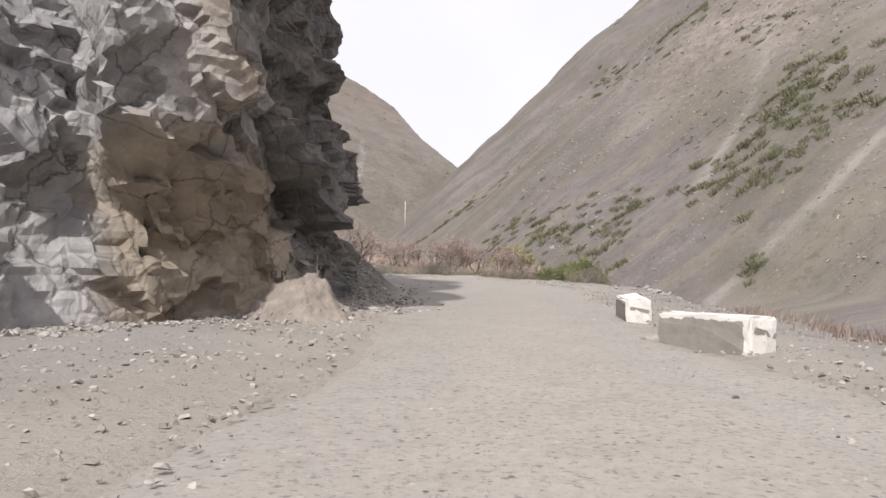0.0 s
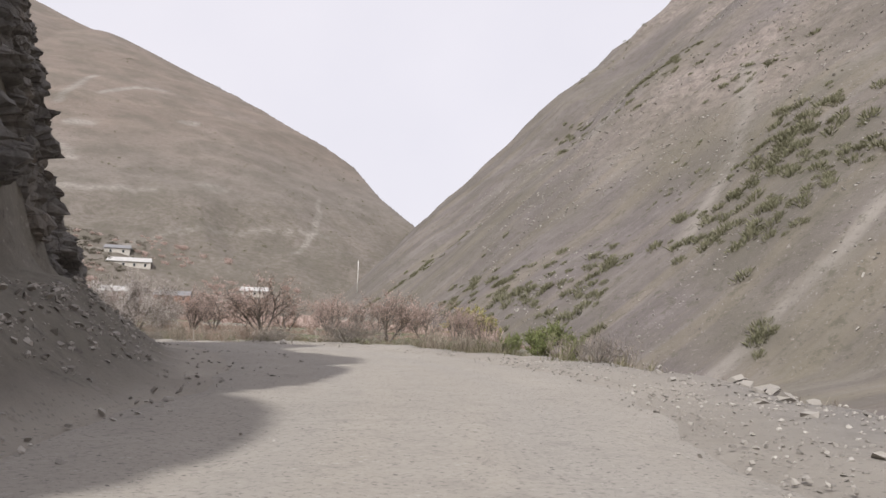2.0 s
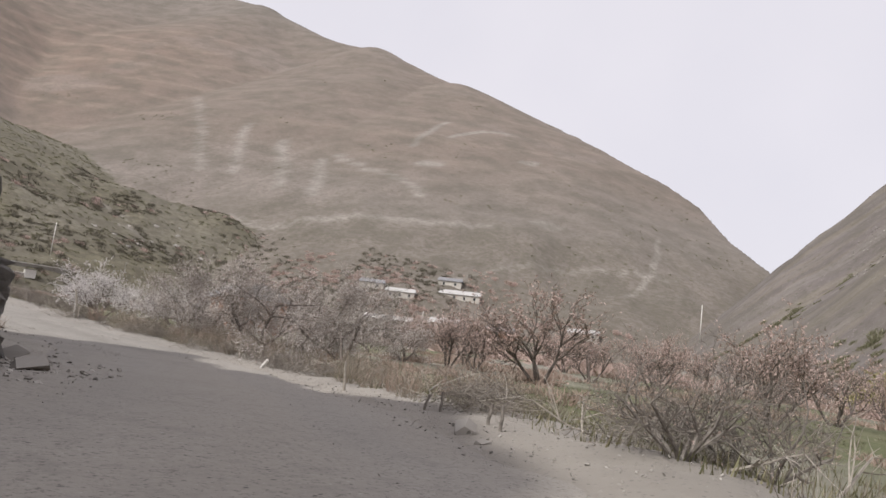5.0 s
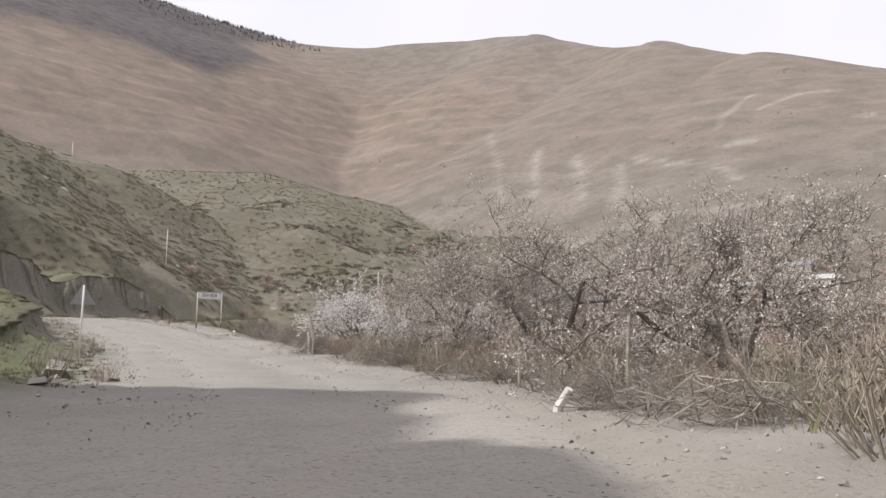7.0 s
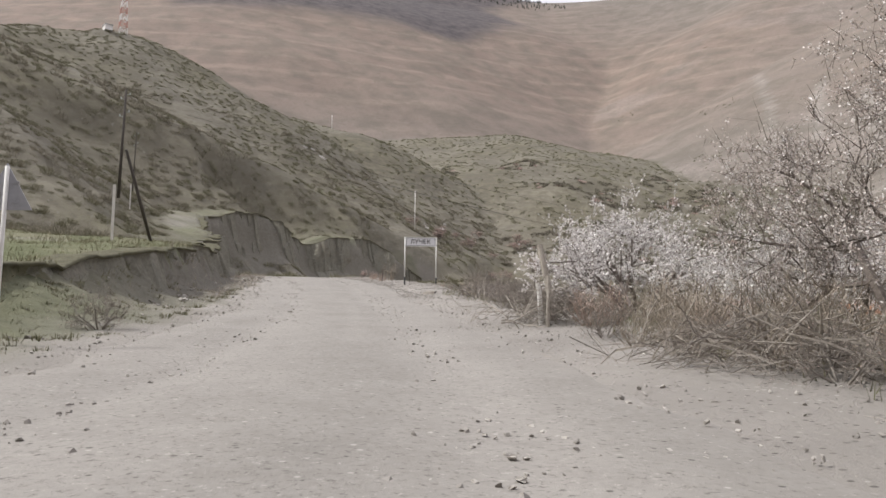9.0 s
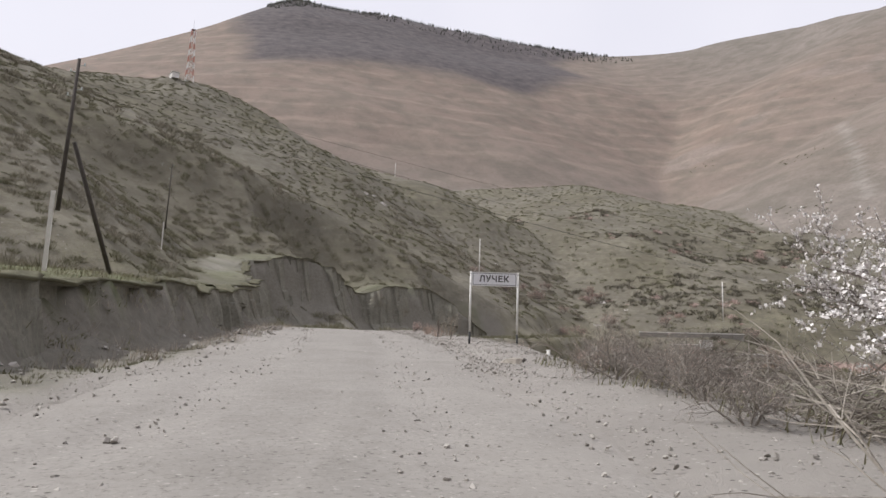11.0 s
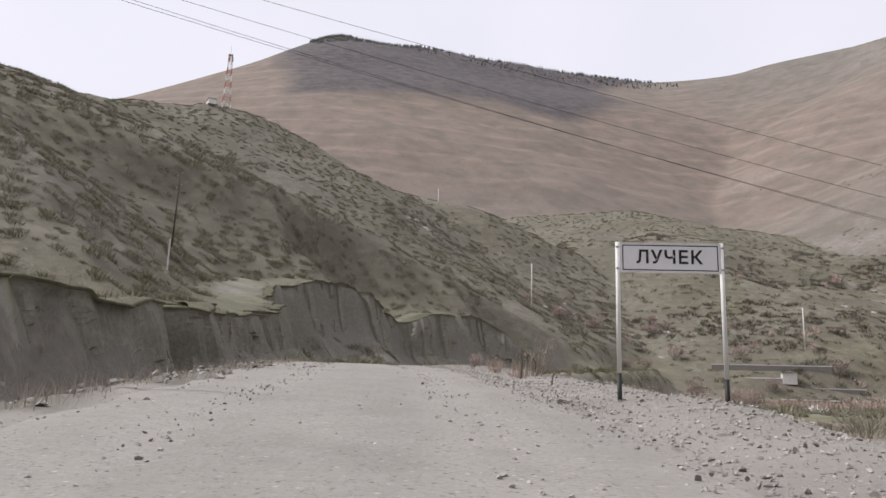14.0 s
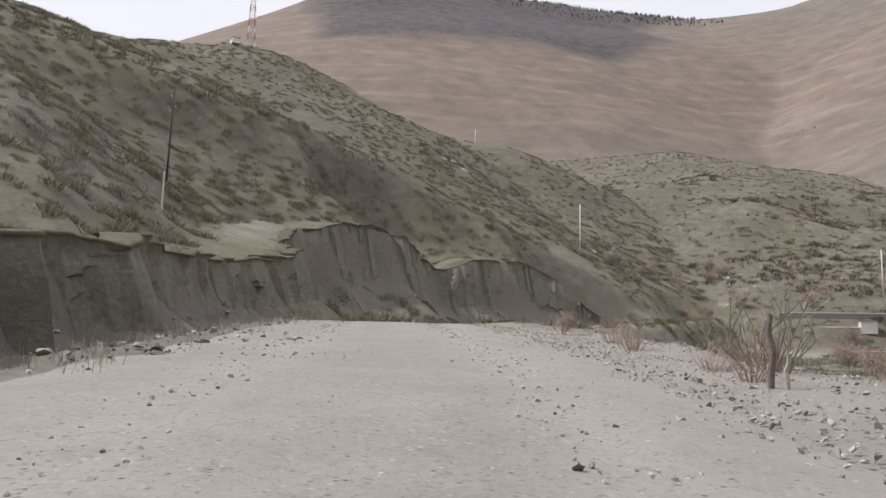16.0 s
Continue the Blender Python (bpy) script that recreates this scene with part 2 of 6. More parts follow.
def painted_block():
    """Grey concrete whose top and front end were whitewashed; the paint's edge is ragged and worn."""
    m, nt, b = material("whitewashed_block", .88)
    p = place(nt)
    xyz = nt.nodes.new("ShaderNodeSeparateXYZ")
    nt.links.new(p, xyz.inputs[0])
    ragged = math_node(nt, "MULTIPLY", noise_tex(nt, 4, 6, .7, p), .22)
    top = math_node(nt, "GREATER_THAN", math_node(nt, "ADD", xyz.outputs["Z"], ragged), .68)
    far_end = nt.nodes.new("ShaderNodeMath")
    far_end.operation, far_end.inputs[1].default_value = "MULTIPLY", -.8
    nt.links.new(xyz.outputs["Y"], far_end.inputs[0])
    end = math_node(nt, "GREATER_THAN", math_node(nt, "ADD", far_end.outputs[0], ragged), .83)
    worn = ramp(nt, noise_tex(nt, 9, 6, .75, p), [(.58, (1, 1, 1)), (.68, (.25, .25, .25))])
    paint = math_node(nt, "MULTIPLY", math_node(nt, "MAXIMUM", top, end), worn)
    grey = ramp(nt, noise_tex(nt, 5, 6, .7, p), [(.3, (.25, .236, .212)), (.7, (.345, .326, .296))])
    nt.links.new(mix(nt, paint, grey, (.76, .735, .70)), b.inputs["Base Color"])
    bump(nt, b, noise_tex(nt, 22, 6, .75, p), .6, .012)
    return m


GROUND = ground_material()
DUST = gravel_material("dusty_gravel", (.222, .208, .19), (.325, .306, .282), 14)

def leaf_material(name, stops, rough=.8, through=.0):
    """Small leaves, petals or stems; each piece takes its own shade."""
    m, nt, b = material(name, rough)
    g = nt.nodes.new("ShaderNodeNewGeometry")
    nt.links.new(ramp(nt, g.outputs["Random Per Island"], stops), b.inputs["Base Color"])
    if through:
        b.inputs["Transmission Weight"].default_value = 0
        b.inputs["Subsurface Weight"].default_value = through
        b.inputs["Subsurface Scale"].default_value = .02
    return m


BARK = plain("grey_brown_bark", (.17, .145, .13), .35, 9, .95, 0, .01)
GREY_STEM = plain("dead_grey_stem", (.26, .235, .21), .35, 9, .95)
PALE_BARK = plain("bleached_deadwood", (.40, .365, .32), .3, 9, .9, 0, .008)
GREY_TWIG = leaf_material("grey_brown_twig", [(0, (.17, .145, .125)), (.5, (.26, .23, .2)), (1, (.37, .335, .295))])
ROSE_TWIG = leaf_material("rosy_brown_twig", [(0, (.24, .18, .155)), (.5, (.34, .265, .23)), (1, (.45, .36, .32))])
PINK_TWIG = leaf_material("reddish_buds", [(0, (.36, .27, .235)), (.5, (.48, .37, .33)), (1, (.62, .49, .45))])
WHITE_PETAL = leaf_material("white_blossom", [(0, (.68, .64, .63)), (.6, (.84, .81, .80)), (1, (.93, .91, .91))])
BLUSH_PETAL = leaf_material("pale_pink_blossom", [(0, (.48, .405, .37)), (.4, (.66, .595, .56)), (.75, (.80, .76, .735)), (1, (.92, .89, .88))])
YELLOW_LEAF = leaf_material("yellow_green_leaf", [(0, (.30, .28, .11)), (1, (.44, .41, .19))])
GREEN_LEAF = leaf_material("fresh_green_leaf", [(0, (.13, .16, .06)), (1, (.27, .29, .13))])
SAGE_LEAF = leaf_material("dull_sage_leaf", [(0, (.115, .118, .066)), (.4, (.165, .162, .10)), (.7, (.22, .207, .142)), (1, (.31, .28, .215))])
DRY_STEM = leaf_material("dry_straw_stem", [(0, (.2, .17, .135)), (.5, (.305, .262, .212)), (1, (.42, .37, .31))])
RUST_STEM = leaf_material("rusty_dry_stem", [(0, (.30, .225, .185)), (1, (.44, .35, .295))])
GRASS_BLADE = leaf_material("spring_grass_blade", [(0, (.12, .122, .065)), (.6, (.19, .182, .105)), (1, (.32, .285, .19))])
SLOPE_LEAF = leaf_material("grey_green_slope_leaf", [(0, (.135, .138, .082)), (.6, (.20, .195, .125)), (1, (.28, .265, .185))])
BUSH_GREY = leaf_material("grey_brown_bush_twig", [(0, (.16, .15, .11)), (.5, (.235, .215, .165)), (1, (.33, .30, .245))])
DARK_BUSH = leaf_material("dark_grey_brown_bush_twig", [(0, (.085, .078, .058)), (.5, (.135, .122, .093)), (1, (.21, .19, .155))])
CONIFER = leaf_material("dark_conifer", [(0, (.05, .055, .045)), (1, (.09, .09, .075))])
STONE = leaf_material("loose_stone", [(0, (.215, .2, .182)), (.5, (.325, .304, .278)), (1, (.48, .452, .416))], .9)
CONCRETE = plain("weathered_concrete", (.29, .275, .25), .2, 3, .9, 0, .006)
WHITEWASH = plain("flaking_whitewash", (.74, .72, .69), .12, 4, .85, 0, .004)
WHITE_PAINT = plain("white_road_paint", (.78, .77, .75), .06, 5, .55)
BLACK_PAINT = plain("black_paint", (.03, .03, .03), .2, 5, .5)
SIGN_FACE = plain("sign_face_film", (.86, .86, .90), .03, 2, .45)
SIGN_BACK = plain("dull_zinc", (.44, .44, .48), .15, 5, .55, .1)
POLE_WOOD = plain("tarred_pole_wood", (.085, .075, .068), .3, 5, .9, 0, .006)
RED_PAINT = plain("faded_red_paint", (.42, .17, .13), .2, 2, .6)
ROOF_PALE = plain("pale_slate_roof", (.52, .51, .50), .15, .6, .8)
ROOF_GREY = plain("grey_sheet_roof", (.25, .25, .26), .15, .6, .6)
WALL_CREAM = plain("cream_plaster", (.60, .57, .52), .15, .7, .9)
WALL_BRICK = plain("orange_brick_panel", (.42, .235, .165), .2, 1.2, .9)
WINDOW_DARK = plain("dark_window_glass", (.05, .055, .06), .2, 2, .15)
PAINTED_BLOCK = painted_block()
EARTH = plain("clay_mound_earth", (.30, .26, .225), .3, 2.5, .95, 0, .05)
WIRE = plain("dark_cable", (.03, .03, .03), .1, 2, .6)

# ---- land form ----
def hash2(i, j, seed):
    n = (i * 374761393 + j * 668265263 + seed * 974634777) & 0xFFFFFFFF
    n = ((n ^ (n >> 13)) * 1274126177) & 0xFFFFFFFF
    return ((n ^ (n >> 16)) & 0xFFFF) / 32767.5 - 1.0


def vnoise(x, y, seed=0):
    """Smooth value noise, -1 to 1."""
    xi, yi = np.floor(x).astype(np.int64), np.floor(y).astype(np.int64)
    fx, fy = x - xi, y - yi
    fx, fy = fx * fx * (3 - 2 * fx), fy * fy * (3 - 2 * fy)
    a = hash2(xi, yi, seed) * (1 - fx) + hash2(xi + 1, yi, seed) * fx
    b = hash2(xi, yi + 1, seed) * (1 - fx) + hash2(xi + 1, yi + 1, seed) * fx
    return a * (1 - fy) + b * fy


def fbm(x, y, size, octaves=4, seed=0, gain=0.5):
    total, amp, norm = 0, 1.0, 0.0
    for k in range(octaves):
        total = total + amp * vnoise(x / size + 17.3 * k, y / size - 9.1 * k, seed + k)
        norm += amp
        amp, size = amp * gain, size / 2.03
    return total / norm


def smooth(a, b, v):
    t = np.clip((v - a) / (b - a), 0, 1)
    return t * t * (3 - 2 * t)


def along(x, y, line):
    """Distance to a polyline, the side (positive to its left), and the other columns of its rows at the nearest place."""
    best = np.full(np.shape(x), 1e9)
    side = np.zeros(np.shape(x))
    extra = [np.zeros(np.shape(x)) for _ in line[0][2:]]
    for a, b in zip(line, line[1:]):
        dx, dy = b[0] - a[0], b[1] - a[1]
        k = np.clip(((x - a[0]) * dx + (y - a[1]) * dy) / (dx * dx + dy * dy), 0, 1)
        ex, ey = x - a[0] - k * dx, y - a[1] - k * dy
        d = np.hypot(ex, ey)
        near = d < best
        best = np.where(near, d, best)
        side = np.where(near, np.sign(dx * ey - dy * ex), side)
        for n, col in enumerate(extra):
            extra[n] = np.where(near, a[2 + n] + k * (b[2 + n] - a[2 + n]), col)
    return best, side, extra


def crest(x, y, line, soft):
    """A mountain from its crest: rows of x, y, height, slope."""
    top = np.full(np.shape(x), -1e9)
    for a, b in zip(line, line[1:]):
        dx, dy = b[0] - a[0], b[1] - a[1]
        k = np.clip(((x - a[0]) * dx + (y - a[1]) * dy) / (dx * dx + dy * dy), 0, 1)
        d = np.hypot(x - a[0] - k * dx, y - a[1] - k * dy)
        z, s = a[2] + k * (b[2] - a[2]), a[3] + k * (b[3] - a[3])
        top = np.maximum(top, z - s * (np.sqrt(d * d + soft * soft) - soft))
    return top


# centre line of the road: x, y, height, half width
ROAD = [(0.8, -60, 0, 3.1), (1.3, 0, 0, 3.1), (2, 15, 0, 3.2), (3.0, 30, 0.1, 4.0), (3.6, 42, 0.25, 5.2), (1.4, 52.6, 0.5, 5.2),
        (-3.6, 61, 0.65, 4.8), (-10.2, 69.4, 0.55, 4.8), (-17.8, 77.7, 0.3, 4.7), (-24, 83.8, 0.35, 4.6), (-32, 88, 0.5, 4.2),
        (-40, 91, 0.85, 4.0), (-50, 94.5, 1.5, 4.0), (-60, 97.3, 2.25, 4.0), (-70, 99.8, 3.0, 4.1), (-80, 102.3, 3.95, 4.4),
        (-95, 105.2, 5.0, 4.8), (-110, 107.8, 6.0, 5.2), (-124, 110, 6.75, 5.2), (-136, 113.5, 7.1, 4.8), (-146, 120, 7.2, 4.2),
        (-155, 130, 7.4, 3.8), (-168, 143, 8.5, 3.6), (-182, 155, 9.6, 3.6), (-215, 180, 12, 3.6), (-260, 215, 15, 3.6)]
EAST_HILL = [(21.7, 778, 74, .9), (39, 647, 82, .95), (70, 564, 108, 1.0), (102, 487, 132, 1.02), (124, 441, 157, 1.04), (142, 414, 181, 1.03),
             (157, 397, 194, 1.0), (230, 300, 228, .95), (300, 180, 236, .95), (330, 50, 250, .95), (350, -150, 260, .95), (350, -500, 250, .9)]
NORTH_HILL = [(60, 1000, 50, 1.0), (23, 818, 76, 1.0), (-46, 857, 140, .95), (-169, 922, 228, .8), (-278, 966, 306, .66), (-392, 1000, 386, .56),
              (-576, 1053, 471, .62), (-882, 1145, 622, .7), (-1110, 1174, 684, .7), (-1311, 1098, 711, .68), (-1430, 939, 717, .66)]
WEST_RANGE = [(-1430, 939, 717, .66), (-1504, 757, 743, .66), (-1575, 461, 782, .66), (-1603, 311, 790, .66), (-1563, 216, 700, .66),
              (-1567, 143, 640, .64), (-1566, 34, 572, .6), (-1556, -83, 505, .55), (-1500, -400, 520, .5), (-1200, -900, 420, .45), (-500, -1000, 320, .45)]
KNOLL = [(-60, -120, 60, .6), (-150, -110, 80, .55), (-250, -60, 95, .5), (-315, 21, 105, .5), (-348, 26, 112, .53), (-383, 50, 122, .57), (-417, 81, 137, .6),
         (-422, 97, 137, .62), (-422, 113, 119, .6), (-423, 159, 107, .58), (-430, 200, 110, .58), (-462, 244, 100, .58), (-472, 297, 93, .58),
         (-459, 345, 78, .5), (-440, 400, 56, .45)]
MID_RIDGE = [(-680, 200, 150, .45), (-630, 307, 159, .45), (-586, 401, 167, .45), (-547, 461, 149, .45), (-510, 505, 137, .45), (-481, 535, 127, .45), (-430, 610, 105, .45)]
LOW_RIDGE = [(-430, 290, 98, .5), (-381, 330, 91, .5), (-365, 352, 90, .55), (-336, 386, 86, .65), (-300, 420, 82, .8), (-270, 450, 70, .9)]
SPUR = [(-80, -120, 60, 1), (-66, -60, 48, 1.2), (-50, -10, 40, 1.35), (-27, 22, 42, 1.4), (-20.6, 37, 37, 1.35), (-22, 47, 33, 1.4), (-29, 57, 25, 1.6), (-34, 61, 27, 1.9), (-41, 60.5, 33.5, 1.9), (-47, 60, 18, 1.9)]
LIP = [(-38, 76, .8), (-48, 83.5, 2.2), (-61, 88.6, 4.0), (-72, 91.5, 5.2), (-84, 94, 6.4), (-100, 96.5, 7.8), (-113, 97.8, 9), (-126, 98.6, 10.4), (-138, 100, 11.4),
       (-148, 102.5, 12.8), (-157, 104, 14.5), (-175, 105, 19), (-192, 106, 22.3), (-197, 114, 24.5), (-200, 122, 24.7), (-203, 127, 21), (-207, 133, 19),
       (-208, 138, 21.3), (-212, 151, 21.4), (-211, 158, 16), (-210, 164, 11.5), (-226, 170, 10), (-260, 180, 11)]
CLIFF = [(-36, -2), (-22, 8.5), (-13, 12.4), (-8.8, 14), (-7.2, 17), (-5.6, 19.2), (-3.4, 20.6), (-2.8, 24), (-3.3, 29), (-3.9, 34), (-4.9, 40),
         (-6.2, 45), (-9, 52), (-11.5, 59), (-14, 65.2), (-17.3, 70.4), (-24, 73), (-33, 71), (-41, 70.5), (-50, 67)]
GULLY = [(30, -80), (27, 20), (33, 80), (41, 128), (24, 230), (6, 320), (0, 500), (10, 800)]


def land(x, y, detail=True):
    """Height of the ground, and masks of what covers it."""
    x, y = np.asarray(x, float), np.asarray(y, float)
    remote = smooth(450, 800, np.hypot(x, y))
    wx = x + 7 * (1 - remote) * fbm(x, y, 60, 3, 5) + 12 * remote * fbm(x, y, 320, 2, 5)
    wy = y + 7 * (1 - remote) * fbm(x, y, 60, 3, 9) + 12 * remote * fbm(x, y, 320, 2, 9)
    floor = 0.012 * np.clip(-x, -60, 400) + 0.02 * np.clip(y - 60, -20, 800)
    gd = along(x, y, GULLY)[0]
    floor = floor - 4.5 * np.exp(-(gd / 16) ** 2)
    big = np.hypot(np.clip(np.abs(x + 70) - 130, 0, None), np.clip(np.abs(y - 60) - 90, 0, None))
    rough = smooth(10, 260, big)
    hills = np.stack([crest(wx, wy, EAST_HILL, 6), crest(wx, wy, NORTH_HILL, 25), crest(wx, wy, WEST_RANGE, 30),
                      crest(x + (wx - x) * .5, y + (wy - y) * .5, KNOLL, 10), crest(wx, wy, MID_RIDGE, 20), crest(x, y, SPUR, 4), crest(wx, wy, LOW_RIDGE, 12)])
    hills[1] = np.minimum(hills[1], np.interp(x, [-392, -278, -169, -46, 23, 70], [900, 325, 256, 163, 76, 45]))
    which = np.argmax(hills, axis=0)
    high = hills.max(axis=0)
    up = np.clip((high - floor) / 40, 0, 1)
    if detail:
        near = fbm(x, y, 90, 5, 21) * 9 * rough - np.abs(fbm(x, y, 140, 4, 33)) * 14 * rough + fbm(x, y, 9, 3, 41) * .9
        high = high + up * ((1 - remote) * near + remote * (fbm(x, y, 260, 2, 21) * 14 - np.abs(fbm(x, y, 340, 2, 33)) * 12))
        high = high + (which == 0) * up * (3.2 * np.abs(fbm(y + .3 * x, x * .12, 34, 4, 49)) - 1.2) + (which == 3) * up * (1.6 * fbm(x + y * .6, y * .2, 24, 3, 50))
        crag = (which == 0) * smooth(30, 70, high - floor) * smooth(-.1, .3, fbm(x, y, 70, 3, 45)) + (which == 1) * .4 * smooth(.1, .4, fbm(x, y, 90, 3, 46))
        high = high + crag * (5.5 * np.abs(fbm(x, y, 22, 4, 47)) - 1.0 + 1.5 * fbm(x, y, 6, 2, 48))
    k = 6.0 * np.clip(big / 100, .15, 1)
    h = np.maximum(high, floor) + np.maximum(k - np.abs(high - floor), 0) ** 2 / (4 * k)
    hill = smooth(-2, 4, high - floor)
    # terrace with its cut bank
    lx = x + 1.1 * vnoise(x / 6, y / 6, 3) + .35 * vnoise(x / 1.6, y / 1.6, 4)
    ld, ls, (lz,) = along(lx, y + 1.1 * vnoise(x / 6, y / 6, 7), LIP)
    inside = ls > 0
    tall = np.clip(lz - .5 - np.clip(-.062 * (x + 45), 0, 8.5), .5, 14)
    raw = smooth(-50, -68, x)
    fall = np.where(ld < .28 * tall, (.45 + 1.85 * raw) * ld, (.45 + 1.85 * raw) * .28 * tall + (.33 + .37 * raw) * (ld - .28 * tall))
    reach = smooth(-34, -44, x) * smooth(170, 55, ld) * smooth(-240, -222, x) * (1 - smooth(-54, -48, x) * smooth(73, 67, y))
    shelf = lz + .05 * ld + .3 * vnoise(x / 9, y / 9, 8)
    above = np.clip(h, shelf, shelf + .5 * np.clip(ld - 9, 0, None) + .1 * ld)
    below = np.maximum(floor, lz - fall * (1 + .25 * vnoise(x / 2.2, y / 2.2, 6) * smooth(-165, -140, x)))
    terrace = np.where(inside, above, below)
    cut = np.where(~inside & (below > floor + .1), 1.0, 0.0) * smooth(.3, 1.5, tall) * smooth(.1, .6, reach) * (.25 + .75 * raw)
    h = h + (terrace - h) * reach
    # foot of the cliff
    cd, cs, _ = along(x, y, CLIFF)
    behind = (cs > 0) & (cd < 40)
    front = (cs <= 0) & (y < 88) & (x < 22) & (x > -40) & (cd < 32)
    hill = np.where(front, 0, hill)
    h = np.where((cs <= 0) & (y < 88) & (x < 22) & (x > -40), np.minimum(h, floor + .3 + 1.2 * np.clip(cd - 28, 0, None) + 1.5 * np.clip(-33 - x, 0, None)), h)
    far = smooth(26, 38, y)
    h = np.where(behind, np.minimum(h, np.clip(cd - 7 + 5.4 * far, 0, None) * (1.3 + 3.3 * far)), h)
    h = h + smooth(2.6, 0, np.where(behind, 0, cd)) * (.75 + .35 * vnoise(x / 1.5, y / 1.5, 15)) * smooth(18, 22, y)
    # road bed and verges
    rd, rs, (rz, rw) = along(x, y, ROAD)
    off = rd - rw
    right = rs < 0
    bank = np.where(right, smooth(2.6, 8.0, off), np.where(y < 72, smooth(0, 1.5, off - 4), smooth(.6, 4.5, off)))
    verge = rz + .04 + .05 * np.clip(off, 0, 3) * right + .12 * vnoise(x / 1.7, y / 1.7, 12) * smooth(.5, 2, off)
    h = np.where(off < 7, verge + (h - verge) * bank, h)
    h = np.where(off < .4, h - .08 * smooth(.4, -.6, off), h)
    if detail:
        h = h + .10 * fbm(x, y, 3.0, 3, 51) * smooth(.8, 4, off)
    # broken rock heaped against the foot of the cliff
    heap = np.where(behind, 1, np.clip(1 - (cd + .5 * fbm(x, y, 2.4, 3, 53)) / 2.7, 0, 1)) * (cd < 4) * smooth(22, 33, y) * smooth(62, 50, y) * smooth(-.2, 1.2, off)
    h = h + heap ** 1.25 * (2.1 + .5 * vnoise(x / 2.5, y / 2.5, 54))
    return h, dict(heap=np.clip(heap * 3, 0, 1), hill=hill, which=which, crag=crag if detail else 0 * x, cut=cut, off=off, right=right, gully=gd, cliff=cd, inside=inside & (reach > .3), up=up, ld=ld)


def ground_z(x, y):
    return float(land(np.array([x]), np.array([y]))[0][0])

# ---- ground and road ----
def spaced(stops):
    """Coordinates from rows of (start, step), ending at the last start; steps grow evenly in between."""
    out = [stops[0][0]]
    for (a, s), (b, e) in zip(stops, stops[1:]):
        while out[-1] < b - .5 * s:
            k = (out[-1] - a) / (b - a)
            out.append(out[-1] + s * (e / s) ** k)
    return np.array(out)


def sheet(name, xs, ys, height):
    nx, ny = len(xs), len(ys)
    gx, gy = np.meshgrid(xs, ys)
    z, masks = height(gx.ravel(), gy.ravel())
    i = (np.arange(ny - 1)[:, None] * nx + np.arange(nx - 1)[None, :]).ravel()
    mesh = bpy.data.meshes.new(name)
    mesh.vertices.add(nx * ny)
    mesh.vertices.foreach_set("co", np.stack([gx.ravel(), gy.ravel(), z], 1).astype(np.float32).ravel())
    faces = np.stack([i, i + 1, i + nx + 1, i + nx], 1).astype(np.int32)
    mesh.loops.add(faces.size)
    mesh.loops.foreach_set("vertex_index", faces.ravel())
    mesh.polygons.add(len(faces))
    mesh.polygons.foreach_set("loop_start", np.arange(0, faces.size, 4, dtype=np.int32))
    mesh.polygons.foreach_set("use_smooth", np.ones(len(faces), bool))
    mesh.update(calc_edges=True)
    return mesh, gx.ravel(), gy.ravel(), z, masks


XS = spaced([(-2600, 60), (-1700, 22), (-520, 5), (-230, 2.2), (-135, .85), (14, .85), (45, 2.5), (160, 5), (700, 60), (1300, 60)])
YS = spaced([(-1300, 70), (-120, 8), (-10, .9), (112, .9), (150, 2), (330, 5), (1000, 12), (1500, 40), (2300, 60)])
mesh, gx, gy, gz, mk = sheet("ground", XS, YS, land)
w, up = mk["which"], mk["up"]
patch = lambda size, seed, a, b: smooth(a, b, fbm(gx, gy, size, 4, seed))
level = 1 - mk["hill"]
TRACKS = [(2.0, [(43, 116), (52, 118), (64, 118.4), (74, 120)]), (4, [(-579, 688), (-395, 503)]), (5, [(-438, 600), (-373, 519)]), (6, [(-385, 592), (-317, 493)]), (6, [(-328, 567), (-288, 494)]),
          (5, [(-313, 442), (-279, 438), (-235, 464), (-188, 481), (-150, 500)]), (2.5, [(-170, 405), (-146, 411), (-131, 445), (-110, 472), (-82, 496), (-40, 520)]), (3, [(-60, 470), (-52, 520), (-60, 580)]),
          (2.5, [(52, 150), (70, 165), (90, 200)]), (3, [(60, 240), (95, 280)]), (3, [(-380, 330), (-300, 345), (-270, 335)]),
          (5, [(-265, 677), (-256, 731), (-229, 756)]), (4, [(-280, 634), (-296, 736)]), (4, [(-329, 585), (-238, 544), (-214, 520)]), (9, [(-252, 596), (-240, 600)]), (8, [(-192, 672), (-182, 677)]), (8, [(-130, 522), (-120, 527)])]


def bare_tracks(x, y):
    """Pale bare strips: chutes in the scree, gullies and cart tracks."""
    out = 0
    for wide, line in TRACKS:
        d = along(x + wide * fbm(x, y, wide * 6, 3, 55), y + wide * fbm(x, y, wide * 6, 3, 56), line)[0]
        out = out + smooth(wide, wide * .35, d) * .8
    return out


